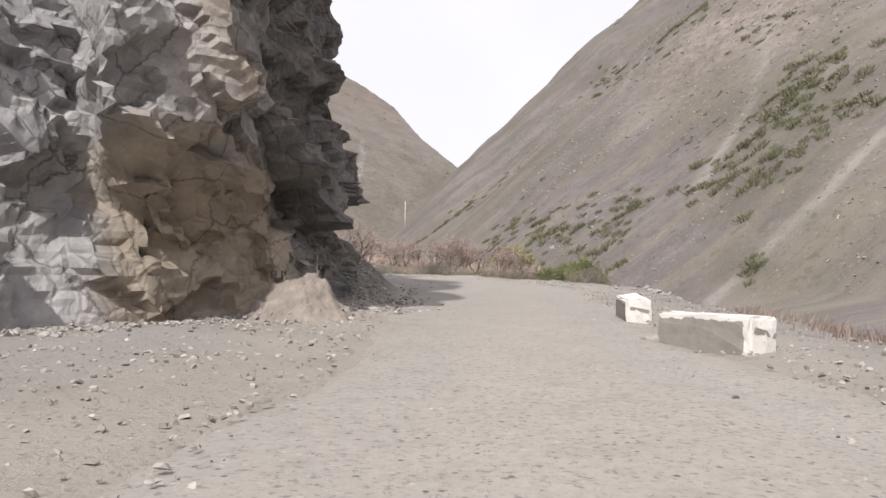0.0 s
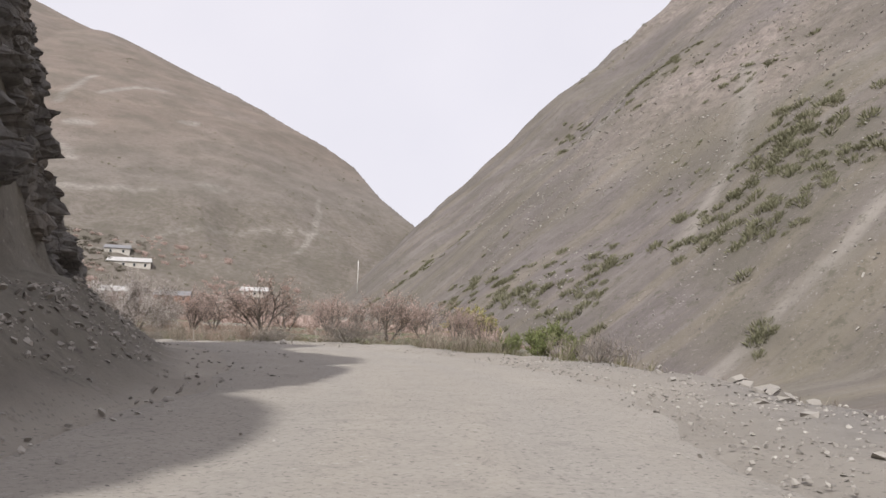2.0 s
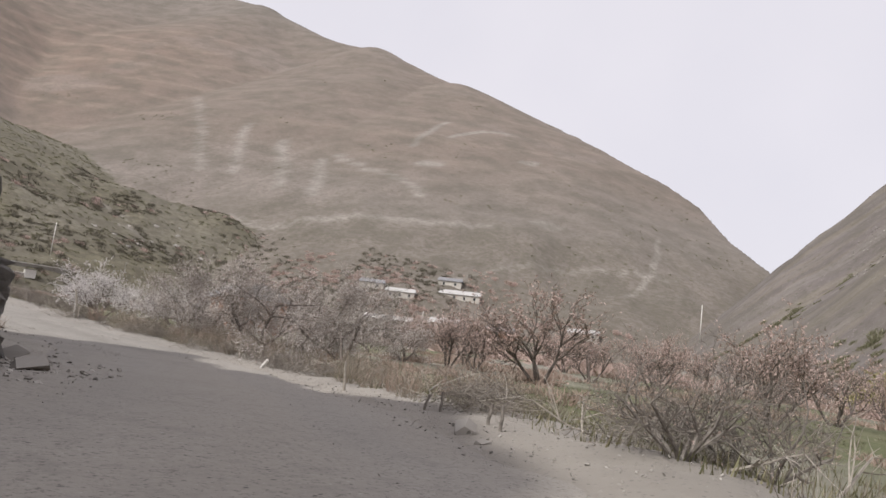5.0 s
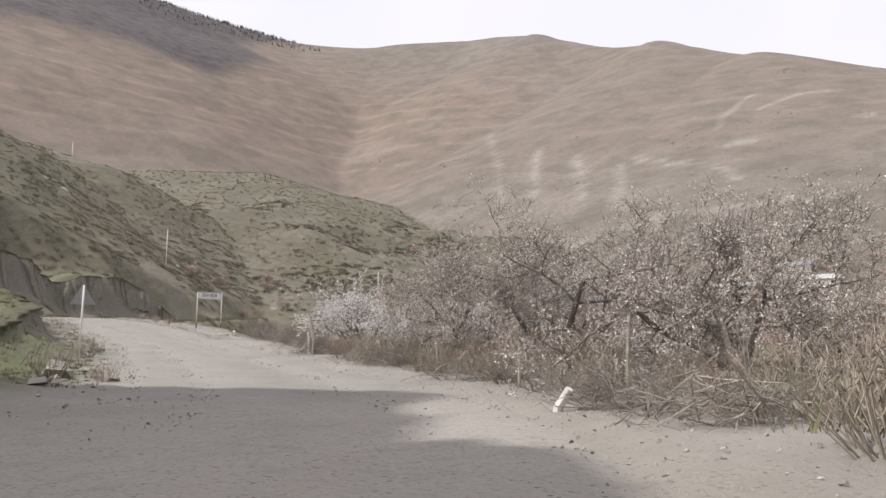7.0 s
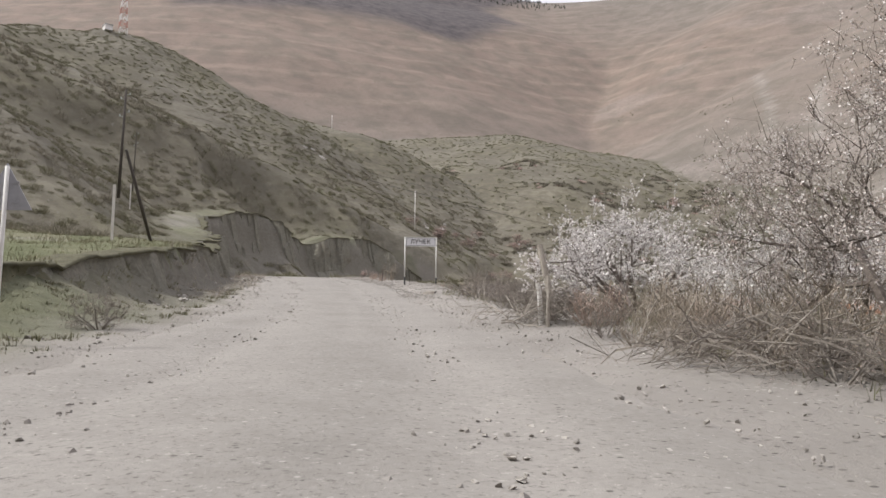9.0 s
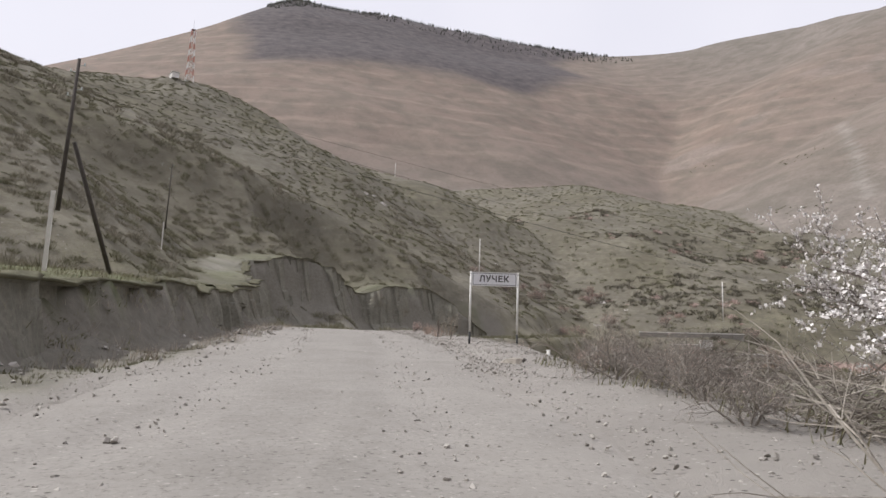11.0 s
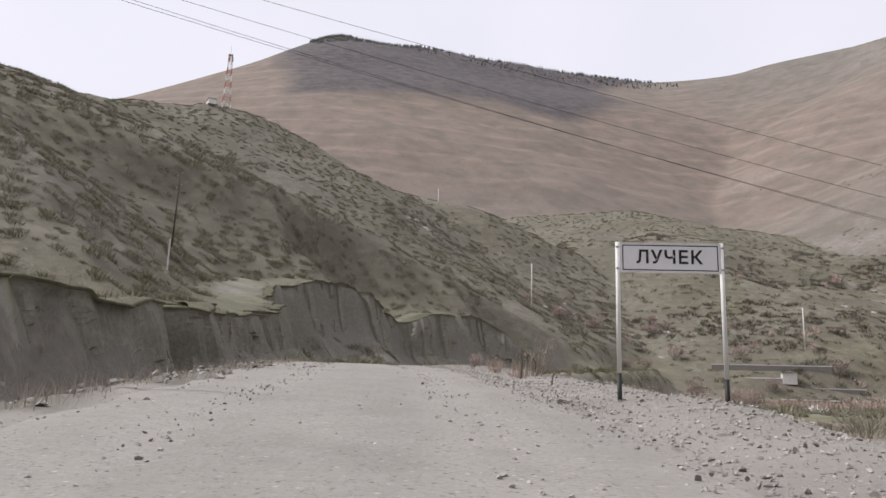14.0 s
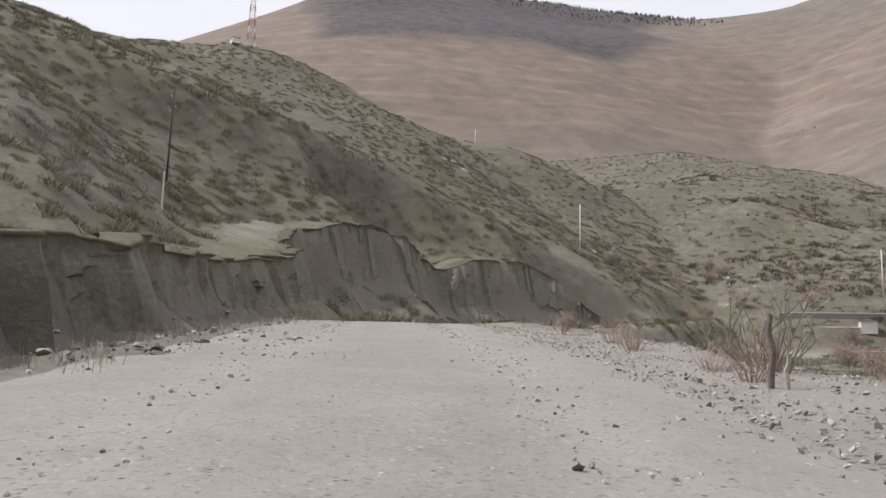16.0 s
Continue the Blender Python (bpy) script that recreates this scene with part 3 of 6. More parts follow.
cover = {
    "grass": np.clip(level * smooth(0, 4, mk["off"] - np.where(gy < 62, 8, np.where(mk["right"], 3.2, .2)) - 1.5 * fbm(gx, gy, 7, 3, 60)) * np.where((~mk["right"]) & (gy < 75), 0, 1) * smooth(46, 58, gy) * np.where(gy < 150, smooth(24, 15, gx), 1) * smooth(5, 9, mk["cliff"]) * (.35 + .65 * patch(25, 61, -.3, .3)) + mk["inside"] * .9 * patch(14, 62, -.5, .1) * smooth(22, 8, mk["ld"] + 5 * fbm(gx, gy, 12, 3, 64)), 0, 1) * (1 - mk["cut"]) + (~mk["right"]) * smooth(.4, 2.6, mk["off"] + .8 * fbm(gx, gy, 2.5, 3, 58)) * smooth(11, 8, mk["off"]) * smooth(-34, -38, gx) * smooth(-82, -70, gx) * (.7 + .3 * patch(3, 57, -.3, .3)),
    "olive": np.clip(.6 * mk["hill"] * (w == 1) * smooth(110, 60, gz + 25 * fbm(gx, gy, 70, 3, 97)) + mk["hill"] * np.isin(w, (3, 4, 5, 6)) * (.75 + .25 * patch(30, 63, -.2, .3)) * np.where(mk["inside"], smooth(3, 14, mk["ld"] + 4 * fbm(gx, gy, 12, 3, 65)), 1), 0, 1) * (1 - mk["cut"]),
    "hillside": mk["hill"] * smooth(4, 12, mk["off"]) * (1 - mk["cut"]),
    "scree": np.clip(mk["hill"] * (w == 0) + mk["heap"] + mk["right"] * smooth(66, 52, gy) * smooth(1.2, 3.6, mk["off"] + 1.6 * fbm(gx, gy, 5, 3, 59)) + mk["right"] * smooth(17, 26, gx) * smooth(180, 150, gy), 0, 1),
    "dust": smooth(4.2, .2, mk["off"] + 1.6 * fbm(gx, gy, 4, 3, 98)) * smooth(-34, -16, gx) * np.where(mk["right"], .75, 1) * (1 - mk["heap"]),
    "shelf": mk["right"] * smooth(72, 56, gy) * smooth(.6, 2.6, mk["off"] + 1.2 * fbm(gx, gy, 4, 3, 52)) * smooth(15, 11, gx),
    "steppe": mk["hill"] * np.isin(w, (1, 2)),
    "rust": mk["hill"] * np.isin(w, (1, 2)) * smooth(1150, 650, gy + 120 * fbm(gx, gy, 240, 3, 71)) * .85 * smooth(-450, -800, gx) + .45 * mk["hill"] * (w == 1) * smooth(-900, -300, gx) * smooth(95, 190, gz + 25 * fbm(gx, gy, 110, 3, 96)) + .55 * smooth(26, 12, np.hypot(gx + 112, (gy - 140) * .8) + 5 * fbm(gx, gy, 9, 3, 78)) * level,
    "wood": mk["hill"] * np.isin(w, (1, 2)) * smooth(-35, 20, gz - 400 - .75 * np.clip(gy - 520, 0, None) + 80 * fbm(gx, gy, 220, 4, 70)) * smooth(130, 190, gy + 25 * fbm(gx, gy, 90, 3, 80)) * smooth(-900, -1000, gx),
    "crag": np.clip(mk["crag"], 0, 1),
    "bare": np.clip(bare_tracks(gx, gy), 0, 1),
    "clay": np.maximum(mk["cut"], .85 * mk["heap"]),
}
for key, values in cover.items():
    mesh.attributes.new(key, "FLOAT", "POINT").data.foreach_set("value", np.asarray(values, np.float32))
mesh.materials.append(GROUND)
ground = tagged(new("ground", mesh), "dry spring mountain valley with scree, steppe and grassy banks", "terrain", kind="structure")


def road_mesh():
    """The gravel road: a strip along its centre line with ruts and a ragged edge."""
    pts = []
    for a, b in zip(ROAD, ROAD[1:]):
        n = max(2, int(math.hypot(b[0] - a[0], b[1] - a[1]) / 1.0))
        pts += [tuple(p + (q - p) * k / n for p, q in zip(a, b)) for k in range(n)]
    c = np.array(pts + [ROAD[-1]])
    for _ in range(6):
        c[1:-1] = (c[:-2] + 2 * c[1:-1] + c[2:]) / 4
    fine = np.linspace(0, len(c) - 1, int(len(c) * 2.2))
    c = np.stack([np.interp(fine, np.arange(len(c)), c[:, k]) for k in range(4)], 1)
    d = np.gradient(c[:, :2], axis=0)
    d /= np.linalg.norm(d, axis=1)[:, None]
    nrm = np.stack([-d[:, 1], d[:, 0]], 1)
    across = np.linspace(-1, 1, 49)
    u, s = np.meshgrid(across, np.arange(len(c)))
    half = c[s, 3] + .35 + .55 * vnoise(s / 5.0, u * 0 + np.sign(u) * 3, 81)
    x, y = c[s, 0] + nrm[s, 0] * u * half, c[s, 1] + nrm[s, 1] * u * half
    rut = .035 * np.exp(-((np.abs(u) - .42) / .12) ** 2)
    z = c[s, 2] + .05 - rut - .14 * np.abs(u) ** 8 + .022 * fbm(x, y, 1.3, 3, 83)
    n = len(across)
    i = (np.arange(len(c) - 1)[:, None] * n + np.arange(n - 1)[None, :]).ravel()
    mesh = bpy.data.meshes.new("road")
    mesh.from_pydata(np.stack([x.ravel(), y.ravel(), z.ravel()], 1).tolist(), [], np.stack([i, i + n, i + n + 1, i + 1], 1)[:, ::-1].tolist())
    mesh.polygons.foreach_set("use_smooth", np.ones(len(mesh.polygons), bool))
    worn = np.clip(np.exp(-((np.abs(u + .12 * vnoise(s / 25.0, u * 0, 85)) - .42) / .16) ** 2) * (.7 + .3 * vnoise(s / 9.0, u * 2, 86)) + .45 * vnoise(s / 40.0, u * 9, 89) + .3 * vnoise(s / 60.0, u * 4 + .1 * vnoise(s / 20.0, u * 0, 90), 91), 0, 1)
    rim = np.clip(np.abs(u) ** 5 * smooth(-14, -34, x) + .35 * vnoise(s / 3.0, u * 4, 87) * np.abs(u) ** 2, 0, 1)
    mesh.attributes.new("rim", "FLOAT", "POINT").data.foreach_set("value", rim.ravel().astype(np.float32))
    mesh.attributes.new("powder", "FLOAT", "POINT").data.foreach_set("value", np.clip(smooth(-30, -14, x + 5 * fbm(x, y, 8, 3, 88)) * (1 - .5 * np.abs(u) ** 3), 0, 1).ravel().astype(np.float32))
    mesh.attributes.new("lane", "FLOAT", "POINT").data.foreach_set("value", worn.ravel().astype(np.float32))
    mesh.materials.append(DUST)
    return mesh


road = tagged(new("road", road_mesh()), "pale dusty unpaved gravel road with worn wheel tracks", "road", kind="structure")

# ---- cliff ----
def rock_material(name, dark, light, stain, scale, seams=.6):
    m, nt, b = material(name, .9)
    p = place(nt)
    c = ramp(nt, noise_tex(nt, .45 * scale, 6, .65, p), [(.3, dark), (.7, light)])
    c = mix(nt, ramp(nt, noise_tex(nt, .22 * scale, 4, .6, p), [(.52, (0, 0, 0)), (.68, (1, 1, 1))]), c, stain)
    c = mix(nt, ramp(nt, noise_tex(nt, 3.5 * scale, 6, .7, p), [(.35, (.55, .55, .55)), (.6, (0, 0, 0))]), c, tuple(v * .55 for v in dark))
    grain = noise_tex(nt, 1.1 * scale, 6, .7, p)
    # brown rock lightened in the recess; grey rock; the east face's shade as colour
    for name, lo, hi in (("ochre", (.26, .222, .18), (.45, .385, .31)), ("slate", (.31, .302, .307), (.52, .50, .495)), ("east_shade", (.085, .08, .075), (.205, .193, .176))):
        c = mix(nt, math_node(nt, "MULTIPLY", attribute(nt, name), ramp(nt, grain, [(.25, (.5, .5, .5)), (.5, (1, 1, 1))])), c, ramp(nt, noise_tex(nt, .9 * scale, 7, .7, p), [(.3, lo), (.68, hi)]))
    seam = add(nt, "ShaderNodeTexVoronoi", Scale=.4 * scale)
    seam.feature = "DISTANCE_TO_EDGE"
    warp = nt.nodes.new("ShaderNodeVectorMath")
    warp.operation = "ADD"
    wob = add(nt, "ShaderNodeTexNoise", Scale=.9 * scale, Detail=8.0, Roughness=.7)
    nt.links.new(p, wob.inputs["Vector"])
    nt.links.new(p, warp.inputs[0])
    nt.links.new(wob.outputs["Color"], warp.inputs[1])
    nt.links.new(warp.outputs["Vector"], seam.inputs["Vector"])
    c = mix(nt, ramp(nt, seam.outputs["Distance"], [(.004, (seams,) * 3), (.018, (0, 0, 0))]), c, tuple(k * .3 for k in dark))
    nt.links.new(c, b.inputs["Base Color"])
    v = add(nt, "ShaderNodeTexVoronoi", Scale=1.6 * scale)
    v.feature = "DISTANCE_TO_EDGE"
    nt.links.new(p, v.inputs["Vector"])
    crack = math_node(nt, "MINIMUM", v.outputs["Distance"], .12 if seams else .004)
    bump(nt, b, math_node(nt, "ADD", math_node(nt, "MULTIPLY", crack, 3), noise_tex(nt, 4 * scale, 8, .72, p)), .8, .13 / scale)
    return m


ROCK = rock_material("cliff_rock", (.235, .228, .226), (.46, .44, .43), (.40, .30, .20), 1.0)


def facets(u, v, size, seed):
    """Blocky relief: every cell of a jittered grid has its own tilted plane."""
    gu, gv = np.floor(u / size), np.floor(v / size)
    best, out = np.full(u.shape, 1e9), np.zeros(u.shape)
    for di in (-1, 0, 1):
        for dj in (-1, 0, 1):
            i, j = (gu + di).astype(np.int64), (gv + dj).astype(np.int64)
            cu, cv = (i + .5 + .48 * hash2(i, j, seed)) * size, (j + .5 + .48 * hash2(i, j, seed + 1)) * size
            d = np.abs(u - cu) * .8 + np.abs(v - cv) + .3 * np.hypot(u - cu, v - cv)
            plane = hash2(i, j, seed + 2) + ((u - cu) * hash2(i, j, seed + 3) + (v - cv) * hash2(i, j, seed + 4)) / size * 1.1
            near = d < best
            best, out = np.where(near, d, best), np.where(near, plane, out)
    return out


def cliff_mesh():
    line = []
    for a, b in zip(CLIFF, CLIFF[1:]):
        n = max(2, int(math.hypot(b[0] - a[0], b[1] - a[1]) / .16))
        line += [(a[0] + (b[0] - a[0]) * k / n, a[1] + (b[1] - a[1]) * k / n) for k in range(n)]
    c = np.array(line)
    for _ in range(30):
        c[1:-1] = (c[:-2] + 2 * c[1:-1] + c[2:]) / 4
    s0 = np.concatenate([[0], np.cumsum(np.hypot(*np.diff(c, axis=0).T))])
    corner = s0[np.argmin(np.hypot(c[:, 0] + 5.6, c[:, 1] - 19))]
    nose = s0[np.argmin(np.hypot(c[:, 0] + 4.4, c[:, 1] - 42))]
    d = np.gradient(c, axis=0)
    for _ in range(60):
        d[1:-1] = (d[:-2] + 2 * d[1:-1] + d[2:]) / 4
    d /= np.linalg.norm(d, axis=1)[:, None]
    out = np.stack([d[:, 1], -d[:, 0]], 1)
    rise = np.arange(-1, 17.6, .17)
    vs = np.concatenate([rise, [18.2, 19, 19, 10, -2]])
    back = np.concatenate([np.clip(rise, 0, 99) * .27, [6, 9, 13, 20, 26]])
    n = len(vs)
    si, vi = np.meshgrid(np.arange(len(c)), np.arange(n), indexing="ij")
    s, v = s0[si], vs[vi]
    wu, wv = s + .5 * fbm(s, v, 2.5, 3, 71), v + .5 * fbm(s, v, 2.5, 3, 75)
    tilt = wu + .75 * wv
    wv = wv - .45 * wu
    lump = .6 * fbm(s, v, 7, 3, 91) + .78 * facets(tilt, wv, 2.8, 101) + (.16 + .16 * smooth(corner - 4, corner - 2, s)) * facets(tilt, wv, 1.2, 111) + (.1 + .08 * smooth(corner + 2, corner + 5, s)) * facets(tilt + .4 * wv, wv, .5, 121) - .35
    lump = lump * np.where(vi >= len(rise), .3, 1) * (.35 + .65 * smooth(-.5, 3.2, v))
    over = smooth(corner - 2.7, corner - 1.5, s) * smooth(corner + 4.5, corner + .8, s)
    brow = over * smooth(1.9, 4.7, v + .45 * facets(tilt, wv, 1.7, 131) - .25 * (s - corner) * (s > corner))
    lump = lump + over * .24 * np.clip(v, 0, 20)
    lump = lump + .11 * np.clip(v, 0, 18) * smooth(corner + 5, corner + 11, s) * smooth(nose - 2, nose - 8, s)
    lump = lump - .8 * np.exp(-((s - nose - 2) / 6) ** 2) + 1.6 * np.exp(-((s - nose) / 2.2) ** 2 - ((v - 6.0) / 1.3) ** 2) - 1.1 * np.exp(-((s - nose - 1) / 4.5) ** 2 - ((v - 2.7) / 1.4) ** 2) + 1.2 * smooth(9, 15, v) * np.exp(-((s - nose - 1) / 8) ** 2) + .8 * np.exp(-((s - nose) / 2.4) ** 2 - ((v - 10.7) / 1.3) ** 2) - .4 * np.exp(-((s - nose) / 3) ** 2 - ((v - 4.2) / .9) ** 2)
    v = v + .32 * np.clip(v - 10, 0, None) * smooth(nose - 17, nose - 11, s) * smooth(nose + 3, nose - 1, s)
    x = c[si, 0] + out[si, 0] * (lump - back[vi])
    y = c[si, 1] + out[si, 1] * (lump - back[vi]) - 3.2 * brow
    i = (np.arange(len(c) - 1)[:, None] * n + np.arange(n - 1)[None, :]).ravel()
    mesh = bpy.data.meshes.new("cliff")
    mesh.from_pydata(np.stack([x.ravel(), y.ravel(), v.ravel()], 1).tolist(), [], np.stack([i, i + n, i + n + 1, i + 1], 1).tolist())
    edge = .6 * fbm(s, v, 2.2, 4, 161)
    # brown recess rock, kept lighter than the east face to offset the overhang's shade
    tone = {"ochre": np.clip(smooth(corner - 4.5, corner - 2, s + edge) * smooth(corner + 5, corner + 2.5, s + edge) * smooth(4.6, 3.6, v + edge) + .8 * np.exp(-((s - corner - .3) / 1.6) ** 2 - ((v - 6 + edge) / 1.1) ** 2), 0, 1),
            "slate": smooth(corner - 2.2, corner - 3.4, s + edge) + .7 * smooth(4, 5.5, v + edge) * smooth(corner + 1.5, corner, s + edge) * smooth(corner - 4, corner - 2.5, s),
            # darker rock on the east face, with its shade put into the colour
            "east_shade": smooth(corner + 2.2, corner + 4.5, s + edge * 2) * .85}
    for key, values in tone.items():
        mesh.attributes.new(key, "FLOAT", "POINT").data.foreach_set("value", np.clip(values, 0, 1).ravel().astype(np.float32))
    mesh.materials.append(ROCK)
    return mesh


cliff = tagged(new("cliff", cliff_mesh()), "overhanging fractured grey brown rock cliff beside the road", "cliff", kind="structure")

# ---- cut earth bank ----
CLAY = rock_material("raw_clay_bank", (.185, .178, .146), (.275, .262, .218), (.225, .205, .165), 1.3, 0)


def bank_mesh():
    """The eroded face under the terrace edge, with relief and an overhanging sod lip."""
    line = []
    for a, b in zip(LIP[1:], LIP[2:-2]):
        n = max(2, int(math.hypot(b[0] - a[0], b[1] - a[1]) / .3))
        line += [tuple(p + (q - p) * k / n for p, q in zip(a, b)) for k in range(n)]
    c = np.array(line)
    for _ in range(25):
        c[1:-1] = (c[:-2] + 2 * c[1:-1] + c[2:]) / 4
    d = np.gradient(c[:, :2], axis=0)
    for _ in range(25):
        d[1:-1] = (d[:-2] + 2 * d[1:-1] + d[2:]) / 4
    d /= np.linalg.norm(d, axis=1)[:, None]
    out = np.stack([d[:, 1], -d[:, 0]], 1)
    # the sheet's own edge wanders: start where it does
    lx, ly = c[:, 0] - 1.1 * vnoise(c[:, 0] / 6, c[:, 1] / 6, 3), c[:, 1] - 1.1 * vnoise(c[:, 0] / 6, c[:, 1] / 6, 7)
    s0 = np.concatenate([[0], np.cumsum(np.hypot(*np.diff(c[:, :2], axis=0).T))])
    rows = 46
    vi, si = np.meshgrid(np.arange(rows), np.arange(len(c)))
    f = np.clip((vi - 3) / (rows - 4), 0, 1)
    s, lz = s0[si], c[si, 2]
    tall = np.clip(lz - .4 - np.clip(-.062 * (c[si, 0] + 45), 0, 8.5), .8, 15)
    steep = np.clip(f / .55, 0, 1)
    talus = np.clip((f - .55) / .45, 0, 1)
    raw = smooth(-50, -68, c[si, 0])
    reach = tall * (.22 * steep ** 1.3 + (2.5 - 1.88 * raw) * talus)
    drop = tall * ((.2 + .46 * raw) * steep + (.9 - .46 * raw) * talus)
    alcove = 1.5 * fbm(s, drop * .6, 9, 3, 141) + .34 * facets(s + .3 * drop, drop * .35, 2.4, 143) + .1 * facets(s, drop * .4, .8, 145)
    edge = np.clip(tall / 7, .3, 1) * (.9 * facets(s, s * 0 + 1.0, 3.5, 151) + .35 * facets(s, s * 0 + 2.0, 1.1, 153))
    o = .35 + reach + edge * np.clip(1.2 - f, 0, 1) + alcove * np.clip(tall / 7, .25, 1) * (.35 + .65 * np.sin(np.pi * np.clip(f, 0, 1)) ) * np.where(vi < 3, 0, 1)
    sod = np.array([-1.2, .1, .26, .15])
    o = np.where(vi < 4, sod[np.clip(vi, 0, 3)] + .35 + .3 * vnoise(s / 1.1, s * 0, 147) + edge, o)
    z = np.where(vi < 4, lz + np.array([.06, .08, .0, -.07])[np.clip(vi, 0, 3)] + .25 * vnoise(s / 3, s * 0, 149) + .12 * facets(s, s * 0 + 3.0, 4.0, 155), lz - drop - .15)
    x, y = lx[si] + out[si, 0] * o, ly[si] + out[si, 1] * o
    i = (np.arange(len(c) - 1)[:, None] * rows + np.arange(rows - 1)[None, :]).ravel()
    me = bpy.data.meshes.new("earth_bank")
    me.from_pydata(np.stack([x.ravel(), y.ravel(), z.ravel()], 1).tolist(), [], np.stack([i, i + rows, i + rows + 1, i + 1], 1)[:, ::-1].tolist())
    me.polygons.foreach_set("use_smooth", (i % rows) < 4)
    me.materials.append(CLAY)
    me.materials.append(SOD)
    grassy = (vnoise(x / 1.1, y / 1.1, 157) + 2.2 * (1 - raw) * (.35 + .65 * (f > .35)) > 1.0).ravel()[i]
    me.polygons.foreach_set("material_index", np.where(((i % rows) < 3) | grassy, 1, 0).astype(np.int32))
    return me


SOD = plain("sod_edge", (.128, .122, .08), .45, 2.5, .95, 0, .06)
tagged(new("earth_bank", bank_mesh()), "dark eroded earth bank with a grassy overhanging lip", "bank", kind="structure")

# ---- building tools ----
class Shape:
    """Collects vertices and faces of one mesh."""

    def __init__(self):
        self.v, self.f = [], []

    def tube(self, p, q, r0, r1, sides=4):
        p, q = Vector(p), Vector(q)
        ax = q - p
        if ax.length < 1e-6:
            return
        ax.normalize()
        side = ax.orthogonal().normalized()
        other = ax.cross(side)
        n = len(self.v)
        for c, r in ((p, r0), (q, r1)):
            for k in range(sides):
                a = 2 * math.pi * k / sides
                self.v.append(c + (side * math.cos(a) + other * math.sin(a)) * r)
        for k in range(sides):
            m = (k + 1) % sides
            self.f.append((n + k, n + m, n + sides + m, n + sides + k))
        self.f.append(tuple(n + k for k in reversed(range(sides))))
        self.f.append(tuple(n + sides + k for k in range(sides)))

    def leaf(self, c, size, rng, flat=0.0, long=1.0):
        a = Vector((rng.gauss(0, 1), rng.gauss(0, 1), rng.gauss(0, 1) * (1 - flat))).normalized() * size * long
        b = a.cross(Vector((rng.gauss(0, 1), rng.gauss(0, 1), rng.gauss(0, 1)))).normalized() * size * .7
        n = len(self.v)
        c = Vector(c)
        self.v += [c - a, c - b, c + a, c + b]
        self.f.append((n, n + 1, n + 2, n + 3))

    def blade(self, c, tip, w):
        n = len(self.v)
        c, tip = Vector(c), Vector(tip)
        side = (tip - c).cross(Vector((0.3, 0.2, 1))).normalized() * w
        self.v += [c - side, c + side, tip]
        self.f.append((n, n + 1, n + 2))

    def box(self, lo, hi, m=None):
        n = len(self.v)
        pts = [Vector((x, y, z)) for z in (lo[2], hi[2]) for y in (lo[1], hi[1]) for x in (lo[0], hi[0])]
        self.v += [m @ p for p in pts] if m else pts
        self.f += [tuple(n + k for k in q) for q in ((0, 2, 3, 1), (4, 5, 7, 6), (0, 1, 5, 4), (1, 3, 7, 5), (3, 2, 6, 7), (2, 0, 4, 6))]

    def stone(self, c, size, rng, flat=.6):
        """A squat angular stone of fourteen faces or so."""
        n = len(self.v)
        turn = rng.random() * 6.3
        ring = []
        for z, k, r in ((-.3, 5, .9), (.45, 4, .68)):
            for i in range(k):
                a = turn + 2 * math.pi * (i + rng.uniform(-.25, .25)) / k + z
                d = r * rng.uniform(.7, 1.15)
                ring.append(Vector((math.cos(a) * d * size[0], math.sin(a) * d * size[1], z * flat * size[2] * rng.uniform(.8, 1.3))))
        c = Vector(c)
        tumble = Euler((rng.gauss(0, .5), rng.gauss(0, .5), 0)).to_matrix()
        self.v += [c + tumble @ p for p in ring]
        lower, upper = [n + i for i in range(5)], [n + 5 + i for i in range(4)]
        self.f.append(tuple(upper))
        self.f.append(tuple(reversed(lower)))
        for i in range(5):
            j = min(3, i * 4 // 5)
            k = min(3, (i + 1) * 4 // 5) if i < 4 else 0
            self.f.append((lower[i], lower[(i + 1) % 5], upper[k], upper[j]) if k != j else (lower[i], lower[(i + 1) % 5], upper[j]))

    def mesh(self, name, mat, soft=False):
        me = bpy.data.meshes.new(name)
        me.from_pydata([tuple(p) for p in self.v], [], self.f)
        for one in (mat if isinstance(mat, (list, tuple)) else [mat]):
            me.materials.append(one)
        if soft:
            me.polygons.foreach_set("use_smooth", np.ones(len(me.polygons), bool))
        return me


def part(name, shape, mat, parent, label="", soft=False):
    ob = new(name, shape.mesh(name, mat, soft) if isinstance(shape, Shape) else shape)
    ob.parent = parent
    if not ob.data.materials:
        ob.data.materials.append(mat)
    if label:
        ob["label"] = label
    return ob


def thing(name, m, label, category, group=""):
    ob = new(name)
    ob.matrix_world = m
    return tagged(ob, label, category, group)


